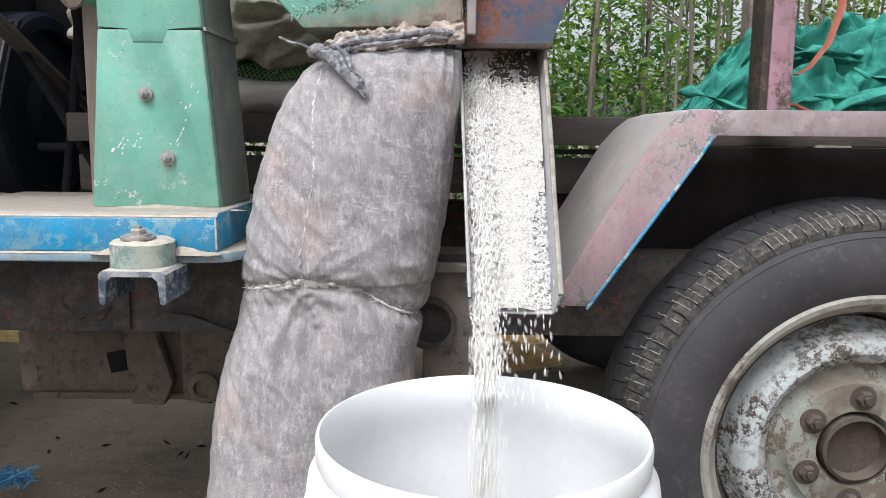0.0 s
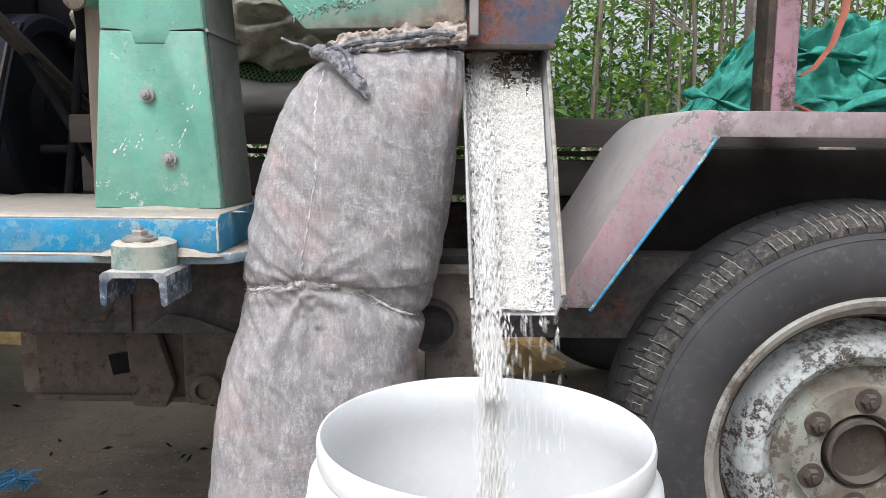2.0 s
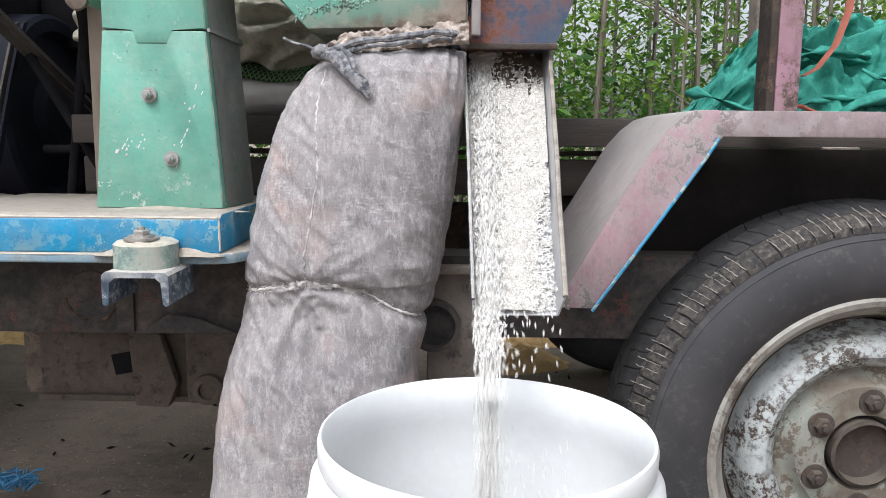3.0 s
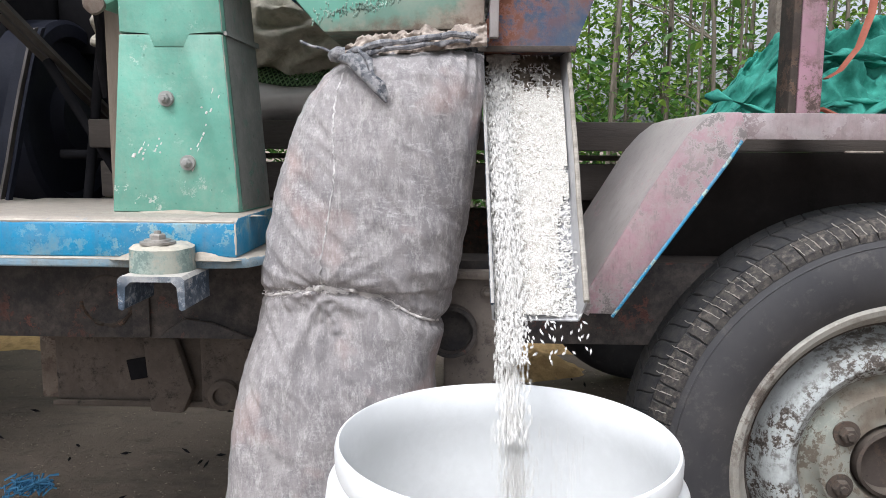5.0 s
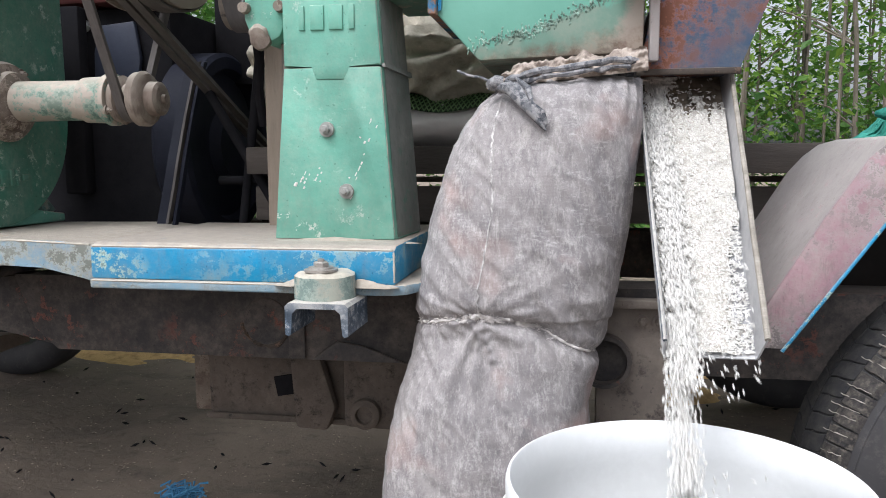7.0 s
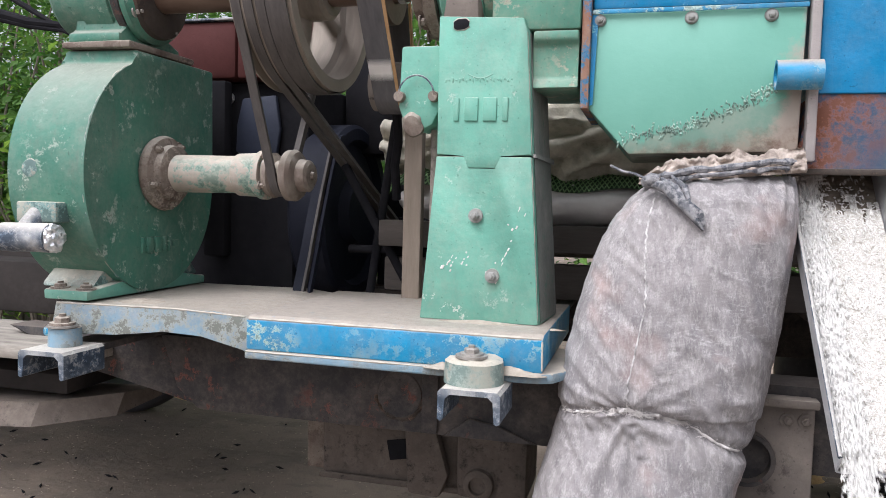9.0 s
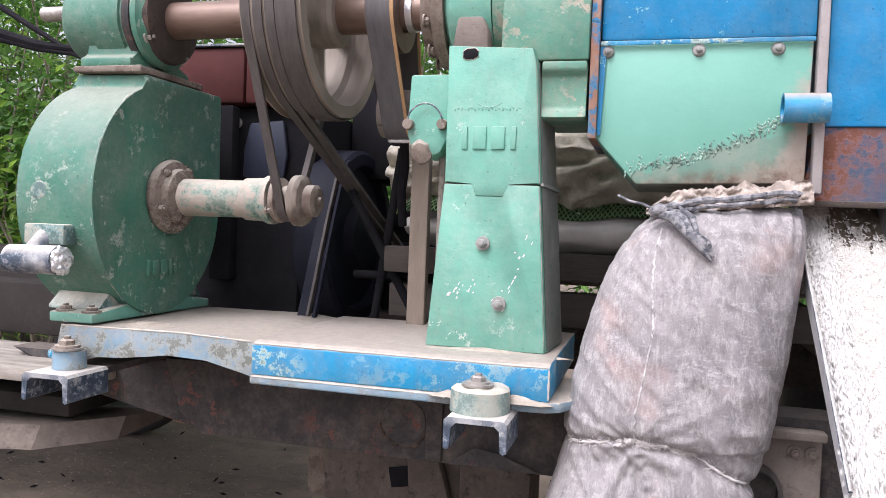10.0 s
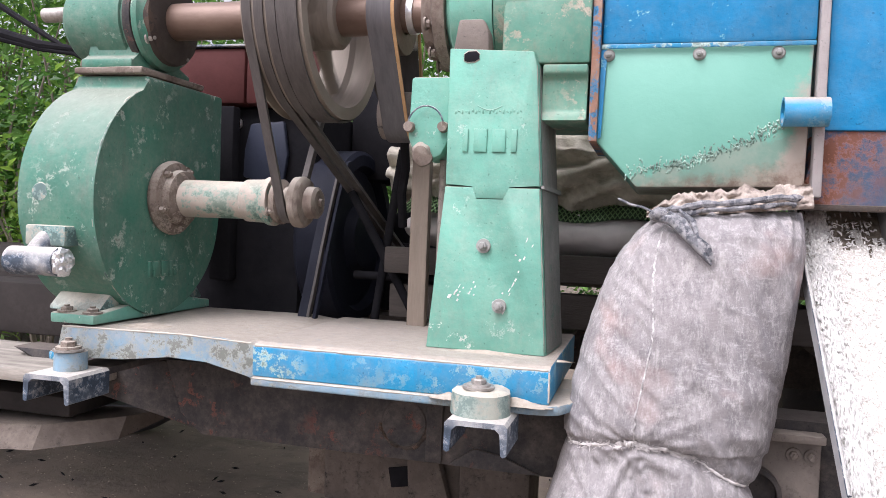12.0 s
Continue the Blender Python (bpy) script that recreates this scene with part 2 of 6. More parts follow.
def sack_cloth():
    """Grey woven plastic cloth, pressed full of bran dust along its threads."""
    m, nt, bsdf = material("dusty_woven_cloth")
    big = ramp(nt, noise_node(nt, 6, 4, 0.6), 0.3, 0.7)
    col = mix(nt, big, (0.180, 0.166, 0.168), (0.305, 0.280, 0.274))
    dark = ramp(nt, noise_node(nt, 34, 9, 0.88, (1.6, 1.6, 0.75), off=6.0), 0.48, 0.62)
    col = mix(nt, times(nt, dark, 0.58), col, (0.108, 0.101, 0.110))
    pink = ramp(nt, noise_node(nt, 9, 3, 0.5, off=12.4), 0.56, 0.74)
    col = mix(nt, times(nt, pink, 0.45), col, (0.50, 0.28, 0.23))
    chalk = ramp(nt, noise_node(nt, 80, 9, 0.9, (1.2, 1.2, 0.45), off=31.0), 0.50, 0.60)
    col = mix(nt, times(nt, chalk, 0.62), col, (0.47, 0.445, 0.425))
    where = ramp(nt, noise_node(nt, 8, 5, 0.7, off=21.0), 0.40, 0.62)
    across = ramp(nt, noise_node(nt, 130, 7, 0.85, (0.40, 0.40, 1.3), off=2.0), 0.53, 0.66)
    col = mix(nt, times(nt, times(nt, across, where), 0.6), col, (0.58, 0.555, 0.54))
    along = ramp(nt, noise_node(nt, 90, 7, 0.85, (1.4, 1.4, 0.30), off=14.0), 0.54, 0.68)
    col = mix(nt, times(nt, along, 0.42), col, (0.52, 0.50, 0.49))
    fallen = ramp(nt, noise_node(nt, 7, 6, 0.75, (1.5, 1.5, 0.4), off=41.0), 0.54, 0.74)
    col = mix(nt, times(nt, fallen, 0.55), col, (0.44, 0.415, 0.39))
    nt.links.new(col, bsdf.inputs["Base Color"])
    bsdf.inputs["Roughness"].default_value = 0.95
    weave = nt.nodes.new("ShaderNodeTexWave")
    weave.inputs["Scale"].default_value, weave.inputs["Distortion"].default_value = 1.0, 2.0
    weave.bands_direction = "Z"
    nt.links.new(coords(nt, 190), weave.inputs["Vector"])
    add = nt.nodes.new("ShaderNodeMath")
    nt.links.new(times(nt, weave.outputs["Fac"], 0.04), add.inputs[0])
    nt.links.new(noise_node(nt, 60, 8, 0.8, off=1.0), add.inputs[1])
    bumped(nt, bsdf, add.outputs[0], 0.6, 0.0022)
    return m


def soil():
    m, nt, bsdf = material("trodden_earth")
    big = ramp(nt, noise_node(nt, 1.3, 5, 0.6), 0.35, 0.65)
    col = mix(nt, big, (0.160, 0.125, 0.096), (0.265, 0.210, 0.162))
    stain = ramp(nt, noise_node(nt, 4.5, 6, 0.72, (1, 2, 1), off=14.0), 0.50, 0.66)
    col = mix(nt, times(nt, stain, 0.45), col, (0.075, 0.062, 0.052))
    spots = ramp(nt, noise_node(nt, 16, 6, 0.75, off=4.0), 0.56, 0.70)
    col = mix(nt, times(nt, spots, 0.7), col, (0.10, 0.078, 0.06))
    pale = ramp(nt, noise_node(nt, 120, 4, 0.7, off=8.0), 0.64, 0.70)
    col = mix(nt, times(nt, pale, 0.7), col, (0.40, 0.33, 0.25))
    nt.links.new(col, bsdf.inputs["Base Color"])
    bsdf.inputs["Roughness"].default_value = 0.95
    bumped(nt, bsdf, noise_node(nt, 40, 8, 0.75), 0.8, 0.012)
    return m


def rubber():
    """Black rubber gone grey with road dust, most in the grooves' edges."""
    m, nt, bsdf = material("dusty_tyre_rubber")
    a = ramp(nt, noise_node(nt, 8, 5, 0.6), 0.3, 0.7)
    col = mix(nt, a, (0.021, 0.021, 0.024), (0.048, 0.045, 0.045))
    b = ramp(nt, noise_node(nt, 45, 6, 0.75, off=3.0), 0.55, 0.72)
    col = mix(nt, times(nt, b, 0.4), col, (0.13, 0.115, 0.10))
    nt.links.new(col, bsdf.inputs["Base Color"])
    bsdf.inputs["Roughness"].default_value = 0.72
    bumped(nt, bsdf, noise_node(nt, 150, 4, 0.7), 0.25, 0.001)
    return m


def leaf(name, a, b):
    m, nt, bsdf = material(name)
    geo = nt.nodes.new("ShaderNodeNewGeometry")
    col = mix(nt, geo.outputs["Random Per Island"], a, b)
    nt.links.new(col, bsdf.inputs["Base Color"])
    bsdf.inputs["Roughness"].default_value = 0.5
    tr = nt.nodes.new("ShaderNodeBsdfTranslucent")
    nt.links.new(col, tr.inputs["Color"])
    sh = nt.nodes.new("ShaderNodeMixShader")
    sh.inputs[0].default_value = 0.55
    nt.links.new(bsdf.outputs[0], sh.inputs[1])
    nt.links.new(tr.outputs[0], sh.inputs[2])
    nt.links.new(sh.outputs[0], nt.nodes["Material Output"].inputs["Surface"])
    return m


CLOTH, SOIL, RUBBER = sack_cloth(), soil(), rubber()
LEAF = leaf("bright_green_leaf", (0.08, 0.18, 0.022), (0.26, 0.40, 0.065))
LEAFDARK = leaf("deep_green_leaf", (0.04, 0.115, 0.022), (0.13, 0.26, 0.05))
RIM = worn_paint("chipped_white_rim_paint", (0.52, 0.55, 0.54), (0.10, 0.08, 0.065), 0.53, dust=(0.27, 0.26, 0.23), dusty=0.5, top=0.3, rough=0.55, scale=3.0)
RIMDARK = worn_paint("rusty_rim_lip", (0.36, 0.345, 0.305), (0.13, 0.10, 0.08), 0.53, dust=(0.33, 0.29, 0.24), dusty=0.6, top=0.2, rough=0.7)

def panel_paint():
    """Green sheet, rusted and dusty below a slanting weld and towards its lower corner."""
    m, nt, bsdf = material("green_sheet_with_rust")
    tc = nt.nodes.new("ShaderNodeTexCoord")
    sep = nt.nodes.new("ShaderNodeSeparateXYZ")
    nt.links.new(tc.outputs["Object"], sep.inputs["Vector"])
    def combine(kx, kz, add, noisy, fac):
        n = nt.nodes.new("ShaderNodeMath")
        n.operation = "MULTIPLY_ADD"
        nt.links.new(sep.outputs["X"], n.inputs[0])
        n.inputs[1].default_value, n.inputs[2].default_value = kx, add
        k = nt.nodes.new("ShaderNodeMath")
        k.operation = "MULTIPLY_ADD"
        nt.links.new(sep.outputs["Z"], k.inputs[0])
        k.inputs[1].default_value = kz
        nt.links.new(n.outputs[0], k.inputs[2])
        q = nt.nodes.new("ShaderNodeMath")
        q.operation = "MULTIPLY_ADD"
        nt.links.new(fac, q.inputs[0])
        q.inputs[1].default_value = noisy
        nt.links.new(k.outputs[0], q.inputs[2])
        return q.outputs[0]
    blot = noise_node(nt, 30, 6, 0.7, off=2.0)
    fade = ramp(nt, noise_node(nt, 9, 4, 0.6), 0.3, 0.75)
    col = mix(nt, fade, (0.128, 0.335, 0.255), (0.165, 0.39, 0.305))
    below = ramp(nt, combine(0.35, -1.0, 0.056, 0.05, blot), 0.0, 0.006)
    col = mix(nt, below, col, mix(nt, ramp(nt, blot, 0.4, 0.6), (0.16, 0.275, 0.215), (0.225, 0.30, 0.24)))
    edge = ramp(nt, combine(1.0, -0.20, 0.03, 0.07, blot), 0.020, 0.040)
    col = mix(nt, edge, col, (0.36, 0.31, 0.26))
    rust = ramp(nt, combine(0.16, -1.0, 0.010, 0.055, noise_node(nt, 45, 5, 0.7, off=6.0)), 0.0, 0.022)
    col = mix(nt, times(nt, rust, 0.8), col, mix(nt, ramp(nt, blot, 0.42, 0.58), (0.17, 0.09, 0.065), (0.36, 0.29, 0.23)))
    nt.links.new(col, bsdf.inputs["Base Color"])
    bsdf.inputs["Roughness"].default_value = 0.5
    bumped(nt, bsdf, noise_node(nt, 60, 6, 0.7), 0.3, 0.0015)
    return m


def rice_bed():
    """Packed grains: pale spindles with dark gaps between."""
    m, nt, bsdf = material("packed_rice")
    v = nt.nodes.new("ShaderNodeTexVoronoi")
    v.feature = "DISTANCE_TO_EDGE"
    v.inputs["Scale"].default_value = 1.0
    nt.links.new(coords(nt, 520, (1, 0.5, 0.6)), v.inputs["Vector"])
    gaps = ramp(nt, v.outputs["Distance"], 0.0, 0.16)
    tint = ramp(nt, noise_node(nt, 260, 3, 0.7), 0.3, 0.7)
    col = mix(nt, tint, (0.46, 0.44, 0.395), (0.65, 0.63, 0.59))
    col = mix(nt, gaps, (0.36, 0.335, 0.29), col)
    specks = ramp(nt, noise_node(nt, 210, 3, 0.6, off=5.0), 0.60, 0.64)
    col = mix(nt, times(nt, specks, 0.7), col, (0.18, 0.15, 0.12))
    clump = ramp(nt, noise_node(nt, 110, 5, 0.7, off=17.0), 0.54, 0.60)
    col = mix(nt, times(nt, clump, 0.55), col, (0.30, 0.27, 0.235))
    nt.links.new(col, bsdf.inputs["Base Color"])
    bsdf.inputs["Roughness"].default_value = 0.7
    bumped(nt, bsdf, v.outputs["Distance"], 0.8, 0.002)
    return m


PANEL, RICEBED = panel_paint(), rice_bed()
GREEN_DRUM = worn_paint("aged_green_enamel", (0.062, 0.205, 0.143), (0.36, 0.42, 0.35), 0.62, dust=(0.27, 0.29, 0.24), dusty=0.60, top=0.85, soft=0.04)
WELD = plain("painted_weld_spatter", (0.075, 0.12, 0.095), (0.33, 0.47, 0.39), 0.7, 0, 60, lo=0.42, hi=0.56)
BRANDUST = plain("tan_bran_dust", (0.25, 0.215, 0.17), (0.40, 0.355, 0.295), 0.95, 0, 60, 0.7)
# brown for the shadow that the discharge box throws on the chute
HEADSHADE = plain("brown_box_shadow", (0.10, 0.078, 0.058), (0.28, 0.235, 0.185), 0.95, 0, 60, 0.9, lo=0.40, hi=0.62)
DUSTCAKE = plain("caked_bran_dust", (0.34, 0.31, 0.26), (0.52, 0.47, 0.40), 0.95, 0, 50, 0.6)
HUBDARK = worn_paint("dark_rust_and_shade", (0.055, 0.043, 0.036), (0.13, 0.085, 0.06), 0.56, dust=(0.12, 0.10, 0.08), dusty=0.5, rough=0.85)
HUBRUST = worn_paint("rust_and_old_green_paint", (0.13, 0.11, 0.085), (0.38, 0.41, 0.36), 0.50, dust=(0.21, 0.17, 0.13), dusty=0.6, top=0.2, rough=0.8)
TREAD = plain("dusty_tread_rubber", (0.020, 0.021, 0.024), (0.060, 0.055, 0.050), 0.8, 0, 60, 0.5, lo=0.45, hi=0.70)
SHOULDER = plain("dust_packed_rubber", (0.022, 0.021, 0.022), (0.135, 0.117, 0.098), 0.9, 0, 120, 0.8, lo=0.50, hi=0.66)
GROOVE = plain("dust_in_tyre_cuts", (0.05, 0.046, 0.042), (0.40, 0.36, 0.31), 0.95, 0, 45, 0.6)
SIPE = plain("pale_dust_in_cuts", (0.12, 0.108, 0.094), (0.36, 0.33, 0.285), 0.95, 0, 80)
FLANGE = worn_paint("orange_rust_over_blue", (0.34, 0.17, 0.11), (0.05, 0.20, 0.36), 0.56, dust=(0.45, 0.38, 0.31), dusty=0.7, rough=0.8)
SIDE = worn_paint("dust_greyed_green", (0.21, 0.225, 0.205), (0.10, 0.24, 0.18), 0.60, dust=(0.31, 0.295, 0.27), dusty=0.9)
RUFF = plain("dust_caked_cloth", (0.15, 0.115, 0.095), (0.48, 0.41, 0.35), 0.95, 0, 55, 0.9, lo=0.36, hi=0.62)


# ---- building helpers ----
ORIGIN = {}


def thing(name, place, label, category, group="", kind=""):
    ob = new(name)
    ob.location = place
    ob.empty_display_size = 0.05
    ORIGIN[ob] = Vector(place)
    return tagged(ob, label, category, group, kind)


def part(name, bm, mat, parent=None, label="", smooth=35, origin=None):
    """Links a bmesh, built in world places, as one mesh object under parent, with its origin at the parent's or at its own."""
    me = bpy.data.meshes.new(name)
    base = ORIGIN[parent] if parent else Vector((0, 0, 0))
    o = Vector(origin) if origin else base
    bmesh.ops.recalc_face_normals(bm, faces=bm.faces)
    bm.to_mesh(me)
    bm.free()
    me.transform(Matrix.Translation(-o))
    me.materials.append(mat)
    if smooth:
        for p in me.polygons:
            p.use_smooth = True
        me.set_sharp_from_angle(angle=radians(smooth))
    ob = new(name, me)
    ORIGIN[ob] = o
    ob.parent = parent
    ob.location = o - base
    return tagged(ob, label)


def solo(name, bm, mat, label, category, kind="", group="", smooth=35, origin=(0, 0, 0)):
    return tagged(part(name, bm, mat, None, label, smooth, origin), "", category, group, kind)


def bevel(bm, geom_faces, r, seg=2):
    if r:
        edges = {e for f in geom_faces for e in f.edges}
        bmesh.ops.bevel(bm, geom=list(edges), offset=r, segments=seg, affect="EDGES", profile=0.5, clamp_overlap=True)


def box(x0, x1, y0, y1, z0, z1, r=0.002, bm=None, seg=2):
    bm2 = bmesh.new()
    bmesh.ops.create_cube(bm2, size=1.0)
    for v in bm2.verts:
        v.co = Vector((x0 + (v.co.x + 0.5) * (x1 - x0), y0 + (v.co.y + 0.5) * (y1 - y0), z0 + (v.co.z + 0.5) * (z1 - z0)))
    bevel(bm2, bm2.faces[:], r, seg)
    return joined(bm, bm2)


def joined(bm, other):
    if bm is None:
        return other
    me = bpy.data.meshes.new("scrap")
    other.to_mesh(me)
    other.free()
    bm.from_mesh(me)
    bpy.data.meshes.remove(me)
    return bm


def turned(bm, m):
    bmesh.ops.transform(bm, matrix=m, verts=bm.verts)
    return bm


AXIS = {"x": Matrix(((0, 0, 1), (1, 0, 0), (0, 1, 0))).to_4x4(), "y": Matrix(((1, 0, 0), (0, 0, 1), (0, 1, 0))).to_4x4(), "z": Matrix.Identity(4)}


def lathe(profile, at, axis="x", segs=48, bm=None, closed=False, a0=0.0, a1=math.tau):
    """Turns a profile of (along, radius) about an axis through the place at."""
    bm2 = bmesh.new()
    full = abs(a1 - a0 - math.tau) < 1e-6
    n = segs if full else segs + 1
    rings = []
    for h, r in profile:
        rings.append([bm2.verts.new((r * math.cos(a0 + (a1 - a0) * k / segs), r * math.sin(a0 + (a1 - a0) * k / segs), h)) for k in range(n)])
    pairs = list(zip(rings, rings[1:])) + ([(rings[-1], rings[0])] if closed else [])
    for lo, hi in pairs:
        for k in range(segs):
            j = (k + 1) % n
            try:
                bm2.faces.new((lo[k], lo[j], hi[j], hi[k]))
            except ValueError:
                pass
    if not closed and full:
        for ring, (h, r) in ((rings[0], profile[0]), (rings[-1], profile[-1])):
            if r > 1e-5:
                bm2.faces.new(ring)
    bmesh.ops.remove_doubles(bm2, verts=bm2.verts, dist=1e-6)
    turned(bm2, Matrix.Translation(at) @ AXIS[axis])
    return joined(bm, bm2)


def rod(a, b, r, segs=16, bm=None, r2=None):
    a, b = Vector(a), Vector(b)
    bm2 = bmesh.new()
    bmesh.ops.create_cone(bm2, cap_ends=True, segments=segs, radius1=r, radius2=r if r2 is None else r2, depth=(b - a).length)
    turned(bm2, Matrix.Translation((a + b) / 2) @ (b - a).to_track_quat("Z", "Y").to_matrix().to_4x4())
    return joined(bm, bm2)


def sweep(points, r, segs=8, bm=None, taper=None, flat=1.0):
    """A round or flattened cord along points."""
    bm2 = bmesh.new()
    pts = [Vector(p) for p in points]
    rings = []
    for k, p in enumerate(pts):
        d = (pts[min(k + 1, len(pts) - 1)] - pts[max(k - 1, 0)]).normalized()
        q = d.to_track_quat("Z", "Y").to_matrix()
        rr = r * (taper[k] if taper else 1)
        rings.append([bm2.verts.new(p + q @ Vector((rr * math.cos(math.tau * j / segs), flat * rr * math.sin(math.tau * j / segs), 0))) for j in range(segs)])
    for lo, hi in zip(rings, rings[1:]):
        for j in range(segs):
            bm2.faces.new((lo[j], lo[(j + 1) % segs], hi[(j + 1) % segs], hi[j]))
    bm2.faces.new(rings[0])
    bm2.faces.new(rings[-1])
    return joined(bm, bm2)


def prism(outline, axis, lo, hi, r=0.0, bm=None, seg=2):
    """A solid with a flat outline, drawn out along an axis: (y, z) for x, (x, z) for y, (x, y) for z."""
    put = {"x": lambda u, v, w: (w, u, v), "y": lambda u, v, w: (u, w, v), "z": lambda u, v, w: (u, v, w)}[axis]
    bm2 = bmesh.new()
    a = [bm2.verts.new(put(u, v, lo)) for u, v in outline]
    b = [bm2.verts.new(put(u, v, hi)) for u, v in outline]
    n = len(outline)
    bm2.faces.new(a)
    bm2.faces.new(b)
    for k in range(n):
        bm2.faces.new((a[k], a[(k + 1) % n], b[(k + 1) % n], b[k]))
    bevel(bm2, bm2.faces[:], r, seg)
    return joined(bm, bm2)


def loft(sections, bm=None, closed=True):
    """Skins rings of equal length, one upon the other."""
    bm2 = bmesh.new()
    rings = [[bm2.verts.new(p) for p in s] for s in sections]
    n = len(rings[0])
    for lo, hi in zip(rings, rings[1:]):
        for k in range(n if closed else n - 1):
            bm2.faces.new((lo[k], lo[(k + 1) % n], hi[(k + 1) % n], hi[k]))
    if closed:
        bm2.faces.new(rings[0])
        bm2.faces.new(rings[-1])
    return joined(bm, bm2)


def hexbolt(at, axis, r, h, bm=None):
    """A bolt: washer, hexagon head and the screw's end."""
    bm = lathe([(0, 0.0), (0, r * 1.6), (h * 0.3, r * 1.55), (h * 0.3, 0.0)], at, axis, 20, bm)
    bm = lathe([(h * 0.3, r), (h * 0.85, r), (h, r * 0.8), (h, 0.0)], at, axis, 6, bm)
    return lathe([(h, r * 0.45), (h * 1.35, r * 0.45), (h * 1.4, 0.0)], at, axis, 10, bm)


def rough_up(bm, amount, scale, seed=0.0):
    """Uneven casting or cloth: pushes the points along their normals by noise."""
    bm.normal_update()
    for v in bm.verts:
        v.co += v.normal * amount * noise.noise(v.co * scale + Vector((seed, seed, seed)))
    return bm
AXIS["-y"] = Matrix(((1, 0, 0), (0, 0, -1), (0, 1, 0))).to_4x4()

# ---- ground ----
def ground():
    bm = bmesh.new()
    def spread(n, near, far):
        k = np.linspace(-1, 1, n)
        return np.sign(k) * (near * np.abs(k) + (far - near) * np.abs(k) ** 6)
    xs, ys = spread(150, 4.0, 120.0), spread(150, 4.0, 120.0) + 1.5
    rows = []
    for y in ys:
        rows.append([bm.verts.new((x, y, 0.018 * noise.fractal(Vector((x * 1.6, y * 1.6, 0.3)), 0.8, 2.0, 4) - 0.01)) for x in xs])
    for a, b in zip(rows, rows[1:]):
        for k in range(len(xs) - 1):
            bm.faces.new((a[k], a[k + 1], b[k + 1], b[k]))
    solo("ground", bm, SOIL, "brown trodden earth strewn with rice grains", "ground", "structure", smooth=180)


def grains(bm_or_list, places, turns, length=0.0065, width=0.0022):
    """Adds spindle-shaped grains to a list of points and faces."""
    verts, faces = bm_or_list
    shape = [Vector((-0.5 * length, 0, 0)), Vector((0, width / 2, 0)), Vector((0, 0, width / 2)), Vector((0, -width / 2, 0)), Vector((0, 0, -width / 2)), Vector((0.5 * length, 0, 0))]
    for p, (a, b) in zip(places, turns):
        m = Euler((0, b, a)).to_matrix()
        k = len(verts)
        verts += [m @ s + Vector(p) for s in shape]
        for i in range(4):
            j = i % 4 + 1
            n = (i + 1) % 4 + 1
            faces += [(k, k + n, k + j), (k + 5, k + j, k + n)]


def mesh_of(name, data, mat):
    me = bpy.data.meshes.new(name)
    me.from_pydata(data[0], [], data[1])
    me.materials.append(mat)
    return me


def litter():
    rnd = random.Random(5)
    data = ([], [])
    pl, tu = [], []
    for _ in range(3800):
        x, y = rnd.uniform(-2.6, 1.2), 0.9 + abs(rnd.gauss(0, 1.1))
        pl.append((x, y, 0.018 * noise.fractal(Vector((x * 1.6, y * 1.6, 0.3)), 0.8, 2.0, 4) - 0.006))
        tu.append((rnd.uniform(0, 6.3), rnd.uniform(-0.3, 0.3)))
    grains(data, pl, tu, 0.0080, 0.0028)
    ob = new("grain_litter", mesh_of("grain_litter", data, PALEHUSK))
    tagged(ob, "pale rice grains scattered over the earth", "grain", "", "stuff")
    data, pl, tu = ([], []), [], []
    for _ in range(150):
        x, y = rnd.uniform(-2.6, 0.6), 1.2 + abs(rnd.gauss(0, 0.9))
        pl.append((x, y, 0.018 * noise.fractal(Vector((x * 1.6, y * 1.6, 0.3)), 0.8, 2.0, 4) - 0.004))
        tu.append((rnd.uniform(0, 6.3), rnd.uniform(-0.5, 0.5)))
    grains(data, pl, tu, 0.030, 0.008)
    tagged(new("dead_leaves", mesh_of("dead_leaves", data, DARK)), "dark rotting leaf scraps on the earth", "leaves", "", "stuff")


def husk_heap(x, y, rx, ry, h, seed):
    bm = bmesh.new()
    rows = []
    for i in range(15):
        r = i / 14
        rows.append([bm.verts.new((x + rx * r * math.cos(a) * (1 + 0.15 * noise.noise(Vector((math.cos(a), math.sin(a), seed)))), y + ry * r * math.sin(a),
                                   h * (1 - r * r) ** 1.3 + 0.02 * noise.noise(Vector((r * 5 * math.cos(a), r * 5 * math.sin(a), seed))) - 0.02)) for a in np.linspace(0, math.tau, 40, endpoint=False)])
    for lo, hi in zip(rows, rows[1:]):
        for k in range(40):
            bm.faces.new((lo[k], lo[(k + 1) % 40], hi[(k + 1) % 40], hi[k]))
    bmesh.ops.remove_doubles(bm, verts=bm.verts, dist=1e-5)
    solo("husk_mound", bm, HUSK, "low mound of golden rice husk on the earth, coloured as if sunlit", "husk mound", group="golden mounds on the earth", smooth=180, origin=(x, y, 0))


